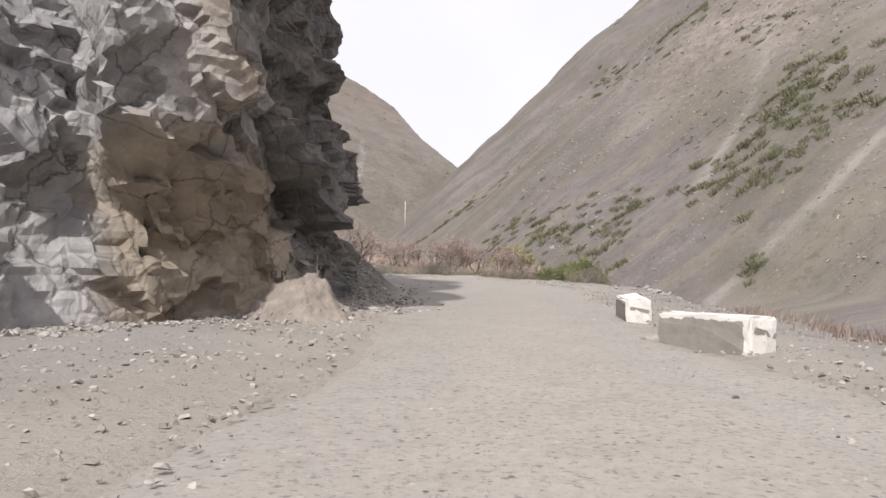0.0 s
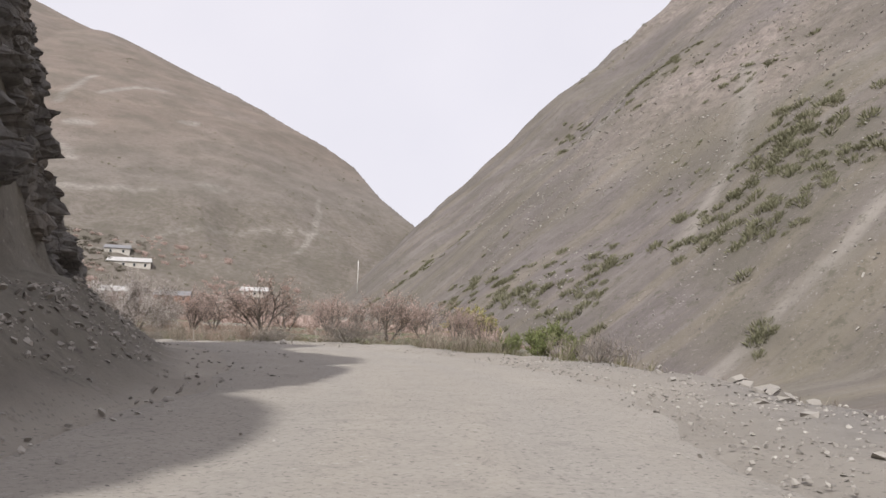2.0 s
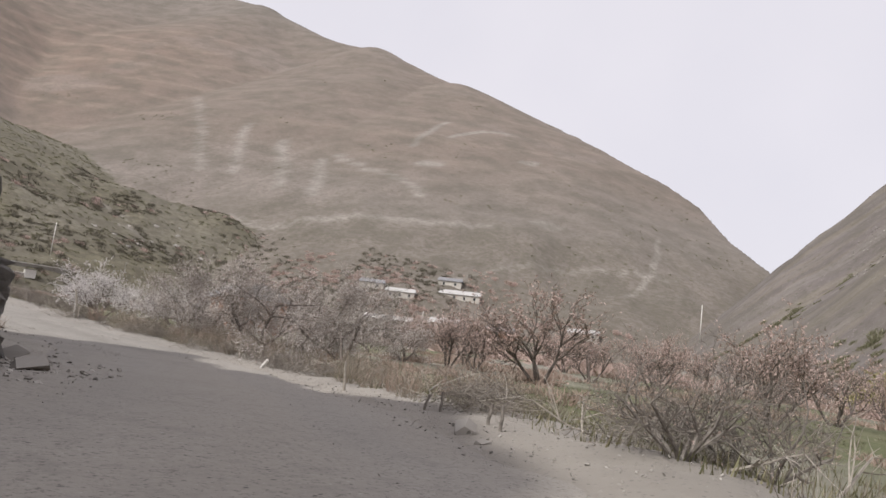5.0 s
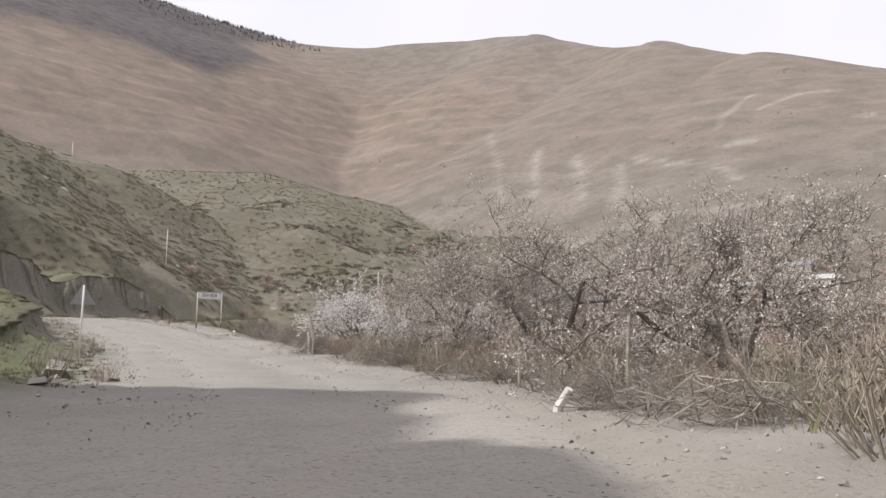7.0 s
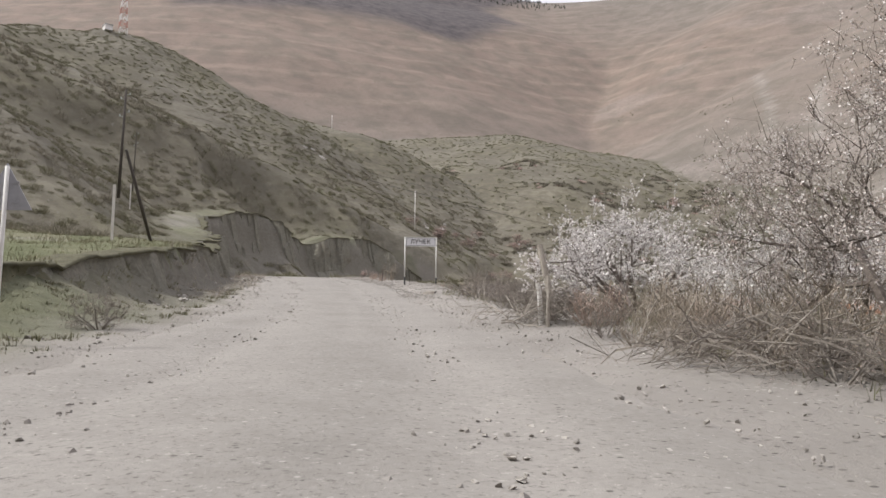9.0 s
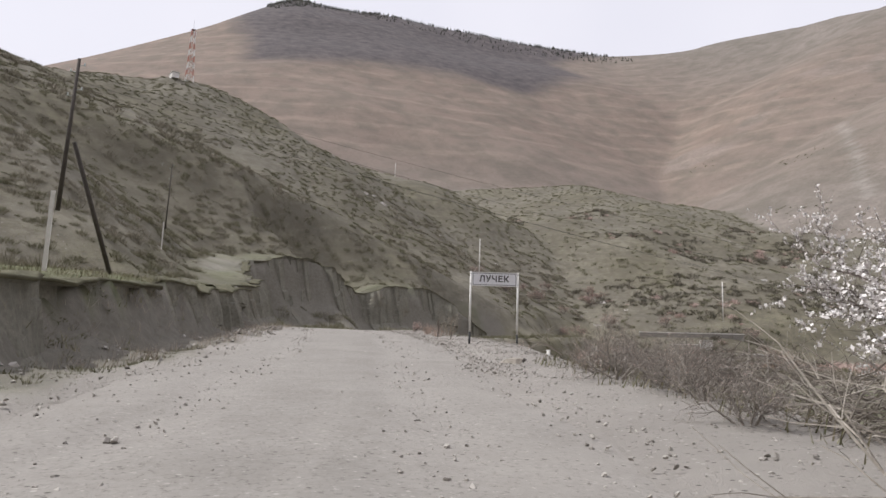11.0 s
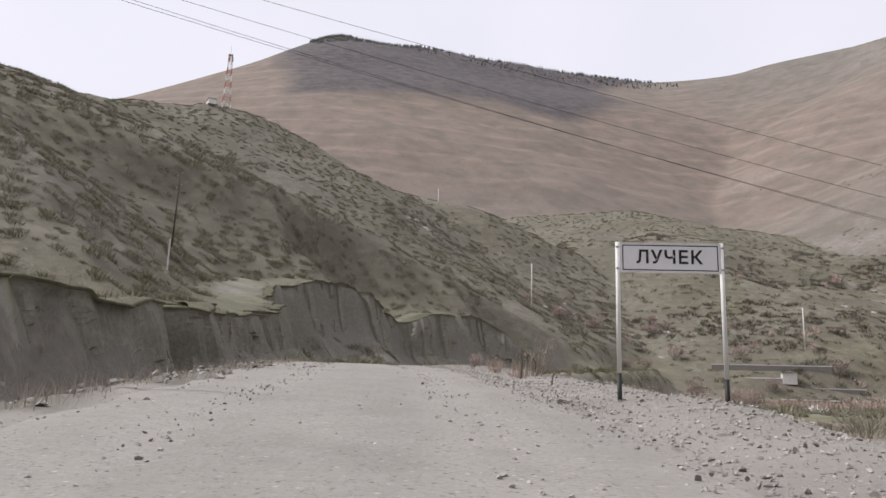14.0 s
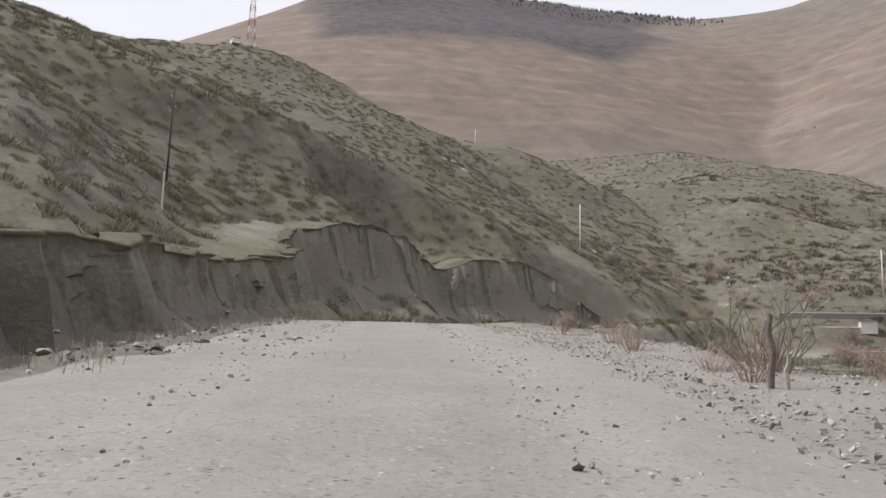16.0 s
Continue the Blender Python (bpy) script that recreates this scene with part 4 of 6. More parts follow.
def worn_box(lo, hi, wear=.03, seed=1):
    """A block with chamfered, chipped edges."""
    rng = random.Random(seed)
    bm = bmesh.new()
    bmesh.ops.create_cube(bm, size=1)
    for v in bm.verts:
        v.co = Vector([a + (b - a) * (c + .5) for a, b, c in zip(lo, hi, v.co)])
    bmesh.ops.subdivide_edges(bm, edges=bm.edges[:], cuts=3, use_grid_fill=True)
    bmesh.ops.bevel(bm, geom=[e for e in bm.edges if len(e.link_faces) == 2 and e.calc_face_angle() > .5], offset=wear, segments=2, affect="EDGES")
    for v in bm.verts:
        v.co += Vector([rng.gauss(0, wear * .22) for _ in range(3)])
    me = bpy.data.meshes.new("block")
    bm.to_mesh(me)
    bm.free()
    return me


def grow(shape, tips, rng, p, d, length, r, depth, spread, lift, sides=5):
    """A limb that bends, forks and ends in twigs; notes where the twigs run."""
    steps = 4 if depth > 1 else 3
    at = Vector(p)
    d = Vector(d).normalized()
    for k in range(steps):
        nd = (d + Vector((rng.gauss(0, .16), rng.gauss(0, .16), rng.gauss(0, .12) + lift * .12))).normalized()
        to = at + nd * length / steps
        r1 = r * (1 - .45 * (k + 1) / steps)
        shape.tube(at, to, r * (1 - .45 * k / steps), r1, sides if depth > 2 else (4 if depth > 1 else 3))
        if depth <= 2:
            tips.append((at.copy(), to.copy(), depth))
        if depth > 0 and k >= (0 if depth < 3 else 1):
            for _ in range(1 if rng.random() < .55 else 2):
                out = nd.orthogonal().normalized()
                out.rotate(Matrix.Rotation(rng.random() * 6.3, 3, nd))
                cd = (nd * (1 - spread) + out * spread + Vector((0, 0, lift * .3))).normalized()
                grow(shape, tips, rng, to, cd, length * rng.uniform(.5, .72), r1 * .62, depth - 1, spread, lift, sides)
        at, d, = to, nd


def tree_parts(seed, height, stems, spread, lift, depth, petals, size, lean=(0, 0), long=1.0, spray=0, flare=.5):
    """Trunk with limbs, a spray of thin twigs, and the petals or buds along them."""
    rng = random.Random(seed)
    wood, tips = Shape(), []
    for k in range(stems):
        a = 2 * math.pi * (k + rng.uniform(-.3, .3)) / max(1, stems)
        out = .25 if stems == 1 else flare
        d = Vector((math.cos(a) * out + lean[0], math.sin(a) * out + lean[1], 1))
        grow(wood, tips, rng, (math.cos(a) * .08 * (stems > 1), math.sin(a) * .08 * (stems > 1), -.1), d, height * rng.uniform(.42, .55), height * (.017 if stems > 2 else .024), depth, spread, lift)
    crown, twigs = Shape(), Shape()
    pool = [t for t in tips if t[2] < 2] or tips
    for _ in range(spray):
        a, b, _d = rng.choice(pool)
        p = a.lerp(b, rng.random())
        d = ((b - a).normalized() * .6 + Vector((rng.gauss(0, .6), rng.gauss(0, .6), rng.gauss(.25, .5)))) * height * rng.uniform(.025, .085)
        q = p + d
        twigs.blade(p, q, height * .0011)
        twigs.blade(p.lerp(q, .4), p.lerp(q, .4) + (d.cross(Vector((rng.gauss(0, 1), rng.gauss(0, 1), 1))).normalized() * d.length * .5 + d * .4), height * .0009)
        tips.append((p, q, -1))
    pool = [t for t in tips if t[2] < 0] or pool
    for _ in range(petals):
        a, b, _d = rng.choice(pool)
        c = a.lerp(b, rng.random()) + Vector((rng.gauss(0, .5), rng.gauss(0, .5), rng.gauss(0, .5))) * size
        crown.leaf(c, size * rng.uniform(.5, 1.2), rng, 0, long)
    return wood, crown, twigs

# ---- trees and bushes ----
def zs(points):
    p = np.asarray(points, float)
    return land(p[:, 0], p[:, 1])[0]


def make_tree(name, label, category, seed, height, stems, spread, lift, depth, petals, size, bark, petal, group, lean=(0, 0), long=1.0, spray=0, twig=None, flare=.5):
    t = thing(name, Matrix(), label, category, group)
    wood, crown, twigs = tree_parts(seed, height, stems, spread, lift, depth, petals, size, lean, long, spray, flare)
    part("trunk", wood, bark, t, "rough grey brown trunk with bare limbs")
    if spray:
        tagged(part("twig_spray", twigs, twig or bark, t, "fine spray of thin twigs"), kind="stuff")
    part("crown", crown, petal, t)
    return t


def plant(proto, spots, first=True, seed=3):
    """Copies of prototypes at x, y, scale; the prototypes themselves take the first spots."""
    rng = random.Random(seed)
    heights = zs([s[:2] for s in spots])
    for n, (s, z) in enumerate(zip(spots, heights)):
        ob = proto[n % len(proto)]
        turn = s[3] if len(s) > 3 else rng.uniform(0, 360)
        m = pose(s[0], s[1], z - .05, 0, 0, turn)
        k = s[2] * rng.uniform(.92, 1.08)
        if n < len(proto):
            ob.matrix_basis = m @ Matrix.Diagonal((k, k, k, 1))
        else:
            c = copy_thing(ob, m)
            c.scale = (k, k, k)


white_trees = [make_tree("blossom_tree", "apricot tree covered in white spring blossom beside the road", "tree", 11 + k, 5.6, 3, .58, .22, 3, 21000, .034, BARK, WHITE_PETAL, "white blossoming trees", (0, 0), 1.2, 1700, None, .9) for k in range(2)]
plant(white_trees, [(-50.5, 104.9, 1.02, 20), (-55.5, 109, 1.1), (-53, 117, 1), (-62, 121, 1), (-48.5, 113.5, .8), (-44, 107, .75)])
blush_trees = [make_tree("fruit_tree", "wide fruit tree opening into pale pink blossom", "tree", 31 + k, 6.2, 3, .66, .06, 4, 66000, .0185, BARK, BLUSH_PETAL, "pale pink fruit trees", (0, 0), 1.3, 9000, GREY_TWIG, 1.0) for k in range(2)]
plant(blush_trees, [(-22.4, 97.6, 1.3, 0), (-29.6, 98.8, 1.36, 60), (-38.4, 101.4, 1.2, 200), (-34, 104, .85), (-27, 103, .8), (-42, 111, .8), (-33, 113, .8), (-24, 110, .75)])
pink_bushes = [make_tree("budding_bush", "bare many-stemmed bush with reddish pink buds", "bush", 51 + k, 3.9, 4, .52, .4, 3, 3400, .03, BARK, PINK_TWIG, "reddish budding bushes", (0, 0), 2.0, 2200, ROSE_TWIG) for k in range(3)]
spots = [(2.0, 96.5, 1.55), (-11.5, 104, 1.5), (-21, 112, 1.2), (6, 108, 1.0), (13, 112, .9), (-18, 110, 1.0),
         (-5, 112, 1.0), (3, 118, 1.0), (10, 114, .9), (-12, 124, 1.1), (-24, 124, 1.1), (0, 131, 1.1), (12, 130, 1.1), (-34, 130, 1.1), (-8, 142, 1.2), (6, 147, 1.2), (-20, 150, 1.2),
         (-36, 150, 1.2), (-50, 140, 1.1), (-4, 165, 1.3), (-24, 175, 1.3), (-44, 170, 1.3), (-60, 160, 1.2), (8, 175, 1.2), (-12, 190, 1.3), (-60, 190, 1.4), (-36, 205, 1.4), (-80, 185, 1.3),
         (-91, 115.5, .55), (-96, 117, .5), (-103, 118.5, .5), (-106, 113.5, .3), (-119, 99.5, .3), (-110, 132, .7), (-130, 150, .9), (-150, 165, .9), (-128, 172, 1), (-170, 182, 1), (-190, 200, 1.2), (-160, 205, 1.1)]
rng = random.Random(61)
spots += [(rng.uniform(-300, -225), rng.uniform(185, 265), rng.uniform(.9, 1.6)) for _ in range(18)]
plant(pink_bushes, [(x, y, k * (1.3 if y > 100 and x > -90 else 1)) for x, y, k in spots])
yellow_bush = make_tree("yellow_bush", "round bush with bright yellow-green new leaves", "bush", 71, 3.4, 9, .5, .35, 2, 5000, .1, BARK, YELLOW_LEAF, "")
plant([yellow_bush], [(15.5, 148, 1.9), (18.5, 150, 1.5), (12.8, 147, 1.3)])
green_bushes = [make_tree("green_bush", "dense bush with fresh green leaves by the gully", "bush", 75 + k, 2.8, 9, .4, .5, 2, 4200, .07, BARK, GREEN_LEAF, "green bushes by the gully") for k in range(2)]
plant(green_bushes, [(9.7, 57.4, .68), (10.8, 57.6, .55), (8.4, 59.4, .5), (7.2, 61, .35), (24, 128, 1.5), (29, 133, 1.6), (21, 121, 1.1), (25, 140, 1.6), (30, 149, 1.7), (16, 105, .8)])

# dry bushes, reeds and cut brush along the outer verge
def bare_thicket(seed, height, stems):
    t = thing("bare_thicket", Matrix(), "leafless grey thicket of tangled stems beside the road", "bush", "bare grey thickets")
    wood, buds, twigs = tree_parts(seed, height, stems, .58, .12, 3, 500, .02, (0, 0), 1.6, 2600, .9)
    tagged(part("twig_spray", twigs, GREY_TWIG, t), kind="stuff")
    tagged(part("stem_tangle", wood, GREY_STEM, t), kind="stuff")
    tagged(part("bud_haze", buds, PINK_TWIG, t, "sparse reddish buds"), kind="stuff")
    return t


thickets = [bare_thicket(131 + k, 3.0, 7) for k in range(3)]
plant(thickets, [(-.2, 69.4, .85), (1.2, 70.2, .8), (4.6, 71.2, .45), (10.4, 49.6, .5), (6.6, 64.8, .45), (-20.6, 88.6, .45), (-22.4, 89.6, .42), (-24.6, 91.0, .4), (-19.2, 87.4, .4), (-27.2, 92.6, .4), (-31.5, 94.4, .38), (-36, 96.4, .4), (-39.5, 97.4, .35), (-43.6, 98.6, .38), (-62, 104.9, .6), (-60.4, 105.3, .55), (-63.6, 105.9, .62), (-58.6, 104.3, .5), (-65, 106.6, .5), (-60.8, 106.8, .65), (-57, 103.4, .42), (-54.6, 102.2, .4), (-49, 88.4, .45), (-43, 85.4, .3)])


def dry_bush(seed, name, label, mat, stems, height, wide):
    rng = random.Random(seed)
    t = thing(name, Matrix(), label, "bush", "dry bushes on the verge")
    s, twigs = Shape(), Shape()
    for _ in range(stems):
        a, o = rng.uniform(0, 6.3), rng.uniform(0, .3) * wide
        p = Vector((math.cos(a) * o, math.sin(a) * o, -.05))
        h = height * rng.uniform(.45, 1.05)
        q = p + Vector((math.cos(a) * wide * rng.uniform(0, .5), math.sin(a) * wide * rng.uniform(0, .5), h * .55))
        e = q + Vector((rng.gauss(0, .16), rng.gauss(0, .16), .45)) * h
        s.tube(p, q, .012, .008, 3)
        s.tube(q, e, .008, .003, 3)
        for _ in range(4):
            b = q.lerp(e, rng.random())
            twigs.blade(b, b + Vector((rng.gauss(0, .2), rng.gauss(0, .2), rng.uniform(.05, .3))) * h * .7, .008)
    tagged(part("stem_tangle", s, mat, t), kind="stuff")
    tagged(part("twig_tangle", twigs, mat, t), kind="stuff")
    return t


straw = [dry_bush(81 + k, "dry_bush", "tangle of dry straw-coloured stems on the road verge", DRY_STEM, 46, 1.25, 1.1) for k in range(3)]
rusty = [dry_bush(91 + k, "rusty_bush", "dry rust-coloured weed bush on the road verge", RUST_STEM, 44, 1.15, 1.0) for k in range(2)]


def verge(s0, s1, lo, hi, count, seed):
    """Random places beside the road on its outer side, between two distances from the edge."""
    rng = random.Random(seed)
    lens = [0]
    for a, b in zip(ROAD, ROAD[1:]):
        lens.append(lens[-1] + math.hypot(b[0] - a[0], b[1] - a[1]))
    out = []
    for _ in range(count):
        s, o = rng.uniform(s0, s1), rng.uniform(lo, hi)
        k = next(i for i in range(len(ROAD) - 1) if lens[i + 1] >= s)
        a, b = ROAD[k], ROAD[k + 1]
        f = (s - lens[k]) / (lens[k + 1] - lens[k])
        dx, dy = (b[0] - a[0]) / (lens[k + 1] - lens[k]), (b[1] - a[1]) / (lens[k + 1] - lens[k])
        d = a[3] + (b[3] - a[3]) * f + o
        out.append((a[0] + dx * s - dx * lens[k] + dy * d, a[1] + (b[1] - a[1]) * f - dx * d))
    return out


rng = random.Random(5)
plant(straw, [(x, y, rng.uniform(.6, 1.15)) for x, y in verge(108, 123, 2.6, 6.5, 34, 6) + verge(134, 156, 1.9, 5.5, 30, 6) + verge(156, 180, 2.0, 6.0, 60, 6) + [(-91.6, 111.2), (-37, 83.2)]])
plant(rusty, [(x, y, rng.uniform(.6, 1.1)) for x, y in verge(140, 180, 2.2, 7.0, 36, 7)] + [(-90.6, 110.2, .6), (-92.2, 110.6, .6), (-36.2, 84.6, .7), (-64, 105.5, .8), (-62, 106.8, .8), (-60.5, 105.6, .7), (-118, 100.5, .7), (-98, 112, .8), (-101, 113, .8)])

# tall reeds and grass, uncountable
def scatter_blades(name, spots, height, lean, width, mat, label, per=6, seed=9):
    rng = random.Random(seed)
    s = Shape()
    for (x, y), z in zip(spots, zs(spots)):
        for _ in range(per):
            h = height * rng.uniform(.4, 1.1)
            p = Vector((x + rng.gauss(0, .18), y + rng.gauss(0, .18), z - .03))
            s.blade(p, p + Vector((rng.gauss(0, lean), rng.gauss(0, lean), 1)) * h, width)
    return tagged(new(name, s.mesh(name, mat)), label, "grass", kind="stuff")


scatter_blades("reeds", verge(114, 124, 2.3, 7, 380, 11) + verge(113, 124, 5, 16, 360, 12), .75, .45, .008, DRY_STEM, "tall dry reeds and stalks along the road", 6, 13)
scatter_blades("rusty_tufts", [(x, y) for x, y in verge(69, 84, 2.6, 6.5, 260, 22)], .4, .45, .01, RUST_STEM, "dry orange weeds behind the concrete blocks", 9, 23)
scatter_blades("inner_weeds", verge(196, 262, -13.5, -8.8, 340, 24), .5, .4, .008, DRY_STEM, "dry weeds along the foot of the bank", 9, 25)
scatter_blades("green_reeds", verge(113, 124, 2.4, 9, 420, 20), .5, .55, .011, GRASS_BLADE, "green and straw stalks among the reeds", 6, 21)
scatter_blades("dry_tufts", verge(60, 106, 3.6, 9, 420, 18), .34, .4, .012, DRY_STEM, "dry straw tufts on the grey outer verge", 8, 19)
scatter_blades("verge_grass", verge(104, 203, 2.2, 12, 2200, 14), .42, .35, .016, GRASS_BLADE, "tufts of mixed green and straw grass", 6, 15)


def among(count, seed, box, keep):
    r = np.random.RandomState(seed)
    x, y = r.uniform(box[0], box[1], count), r.uniform(box[2], box[3], count)
    h, mk = land(x, y)
    ok = keep(x, y, h, mk)
    return x[ok], y[ok], h[ok]


lip = [tuple(p + (q - p) * f for p, q in zip(a[:2], b[:2])) for a, b in zip(LIP[1:], LIP[2:-3]) for f in np.linspace(0, 1, 46)]
rng = random.Random(26)
scatter_blades("sod_fringe", [(px + rng.gauss(0, .7), py + rng.gauss(0, .7)) for px, py in lip], .34, .7, .014, GRASS_BLADE, "ragged grass hanging over the bank edge", 6, 27)
tx, ty, _ = among(5200, 16, (-140, -40, 70, 101), lambda x, y, h, m: m["inside"] & (m["off"] > 2))
scatter_blades("terrace_grass", list(zip(tx, ty)), .26, .4, .02, GRASS_BLADE, "short green grass on the terrace above the bank", 5, 17)


def clumps(name, x, y, z, size, mat, label, seed, per=16, fine=.42):
    """Low shrubs far off: mats of thin stems that stand on the slope and spread, with ragged tips and gaps."""
    r = np.random.RandomState(seed)
    x, y, n = np.asarray(x, float), np.asarray(y, float), len(x)
    z = land(x, y)[0]
    tilt = np.stack([(land(x + 1.5, y)[0] - z) / 1.5, (land(x, y + 1.5)[0] - z) / 1.5], 1)
    k = n * per
    of = np.repeat(np.arange(n), per)
    rad, tall = (size * r.uniform(.45, 1.35, n))[of], r.uniform(.45, .85, n)[of]
    a, o = r.uniform(0, 2 * np.pi, k), np.sqrt(r.uniform(0, 1, k)) * r.uniform(.6, 1.05, k)
    away = np.stack([np.cos(a), np.sin(a)], 1)
    at = away * (o * rad * .7)[:, None]
    foot = np.stack([x[of] + at[:, 0], y[of] + at[:, 1], z[of] - .08 + (at * tilt[of]).sum(1)], 1)
    grow_up = rad * tall * np.sqrt(np.clip(1.05 - o * o, .08, 1)) * r.uniform(.55, 1.1, k)
    tip = foot + np.stack([away[:, 0] * o * rad * .4 + r.normal(0, .2, k) * rad, away[:, 1] * o * rad * .4 + r.normal(0, .2, k) * rad, grow_up], 1)
    foot += (tip - foot) * r.uniform(0, .45, k)[:, None]
    side = np.cross(tip - foot, r.normal(0, 1, (k, 3)))
    side *= (rad * fine * r.uniform(.5, 1, k) / np.maximum(np.linalg.norm(side, axis=1), 1e-6))[:, None]
    co = np.stack([foot - side, foot + side, tip], 1).reshape(-1, 3)
    me = bpy.data.meshes.new(name)
    me.vertices.add(len(co))
    me.vertices.foreach_set("co", co.astype(np.float32).ravel())
    me.loops.add(len(co))
    me.loops.foreach_set("vertex_index", np.arange(len(co), dtype=np.int32))
    me.polygons.add(k)
    me.polygons.foreach_set("loop_start", np.arange(0, len(co), 3, dtype=np.int32))
    me.update(calc_edges=True)
    me.materials.append(mat)
    return tagged(new(name, me), label, "shrubs", kind="stuff")


x, y, h = among(15000, 21, (-430, -110, -40, 330), lambda x, y, h, m: (m["which"] == 3) & (m["hill"] > .8) & (m["ld"] > 6) & (fbm(x, y, 28, 3, 63) > -.3))
near = x > -235
clumps("hill_shrubs", x[~near], y[~near], h[~near], 1.15, SAGE_LEAF, "low dull green and brown shrubs over the knoll", 22, 46, .09)
clumps("near_hill_shrubs", x[near], y[near], h[near], 1.15, SAGE_LEAF, "low dull green and brown shrubs above the bank", 42, 120, .035)
x, y, h = among(9000, 23, (-700, -230, 180, 640), lambda x, y, h, m: (m["which"] == 4) | (m["which"] == 6) | ((m["which"] == 3) & (x < -400)))
clumps("ridge_shrubs", x, y, h, 1.5, SAGE_LEAF, "sparse shrubs on the low ridge", 24, 30, 0.1)
x, y, h = among(3000, 25, (-330, -150, 150, 340), lambda x, y, h, m: (m["hill"] < .9) & (m["off"] > 30) & (fbm(x, y, 22, 3, 66) > -.05))
clumps("valley_thicket", x, y, h, 1.9, RUST_STEM, "leafless brownish thicket on the valley floor", 26, 60, 0.07)
x, y, h = among(1500, 27, (-330, -120, 130, 340), lambda x, y, h, m: (m["off"] > 30) & (m["ld"] > 8) & (fbm(x, y, 22, 3, 67) > 0))
clumps("valley_shrubs", x, y, h, 1.3, SAGE_LEAF, "greenish shrubs on the valley floor", 28, 44, 0.08)
x, y, h = among(7000, 57, (-430, -130, 120, 430), lambda x, y, h, m: (m["which"] != 3) & ~m["inside"] & (m["off"] > 26) & (m["ld"] > 6) & (fbm(x, y, 26, 3, 81) > .02))
clumps("ridge_bushes", x, y, h, 2.1, DARK_BUSH, "leafless grey brown bushes dotted over the low ridge", 58, 40, 0.08)
clumps("ridge_pink_bushes", x[::9] + 2.5, y[::9], zs(list(zip(x[::9] + 2.5, y[::9]))), 2.2, PINK_TWIG, "pinkish leafless bushes scattered over the low ridge", 60, 60, 0.07)
x, y, h = among(1500, 47, (-46, 22, 84, 150), lambda x, y, h, m: m["right"] & (m["off"] > 9) & (fbm(x, y, 12, 3, 77) > -.05))
clumps("meadow_scrub", x, y, h, 0.9, RUST_STEM, "low leafless reddish scrub between the fruit trees", 48, 54, 0.05)
x, y, h = among(1300, 49, (-50, 24, 66, 150), lambda x, y, h, m: m["right"] & (m["off"] > 4.5) & (y > 60) & (fbm(x, y, 9, 3, 79) > -.1))
clumps("meadow_tufts", x, y, h, 0.4, SAGE_LEAF, "olive tufts and weeds in the meadow", 50, 30, 0.07)
x, y, h = among(2400, 29, (-260, 20, 125, 420), lambda x, y, h, m: (m["hill"] < .7) & (m["off"] > 55) & (fbm(x, y, 30, 3, 68) > -.25))
clumps("far_thicket", x, y, h, 2.5, PINK_TWIG, "hazy pinkish leafless thicket filling the valley", 30, 80, 0.06)
x, y, h = among(11500, 43, (-330, -90, -20, 300), lambda x, y, h, m: ((m["which"] == 3) | m["inside"]) & (m["ld"] > 7) & (m["off"] > 10) & (fbm(x, y, 20, 3, 76) + .003 * (120 - m["ld"]) > .02))
sx, sy, sh = among(5200, 45, (-76, -34, 79, 101), lambda x, y, h, m: (~m["right"]) & (m["off"] > .7) & (m["off"] < 9) & ~m["inside"])
clumps("bank_tufts", sx[:2400], sy[:2400], sh[:2400], .24, SAGE_LEAF, "low grey-green tufts on the slope beside the road", 46, 30, 0.08)
near = x > -235
clumps("hill_bushes", x[~near][::2], y[~near][::2], h[~near][::2], 1.8, BUSH_GREY, "leafless grey brown bushes on the foot of the knoll", 44, 64, .07)
clumps("near_hill_bushes", x[near], y[near], h[near], 1.3, BUSH_GREY, "leafless grey brown bushes above the bank", 54, 90, .032)
x, y, h = among(5200, 31, (20, 260, 90, 620), lambda x, y, h, m: (m["which"] == 0) & (m["hill"] > .5) & (fbm(x, y, 34, 4, 69) > .3))
clumps("slope_shrubs", x, y, h, 0.9, SLOPE_LEAF, "scattered shrubs in bands on the scree slope", 32, 44, 0.09)
cx, cy = [], []
r = np.random.RandomState(33)
for px, py, n, w in ((56, 149, 26, 5), (60, 133, 20, 4), (66, 147, 34, 7), (72, 147, 36, 7), (84, 194, 24, 8), (79, 149, 26, 7), (87, 244, 26, 9), (75, 253, 24, 9), (76, 322, 24, 10), (20, 297, 40, 12), (10, 294, 40, 12),
                     (20, 202, 26, 9), (28, 171, 24, 7), (42, 163, 14, 4), (39, 156, 10, 3), (49, 116, 8, 2), (73, 134, 20, 6), (33, 160, 18, 7), (24, 185, 20, 8)):
    cx += list(px + r.normal(0, w * .6, n)); cy += list(py + r.normal(0, w, n))
clumps("slope_thickets", cx, cy, zs(list(zip(cx, cy))), 1.6, SLOPE_LEAF, "thicker clusters of grey-green shrubs on the scree slope", 34, 110, 0.07)
x, y, h = among(5200, 35, (-900, 20, 380, 1050), lambda x, y, h, m: (m["which"] == 1) & (m["hill"] > .5) & (fbm(x, y, 60, 3, 72) > .12 + .001 * h))
clumps("steppe_shrubs", x, y, h, 1.5, SAGE_LEAF, "sparse bushes dotted over the steppe slope", 36, 26, 0.1)
x, y, h = among(900, 39, (-230, -30, 345, 440), lambda x, y, h, m: fbm(x, y, 25, 2, 74) > -.1)
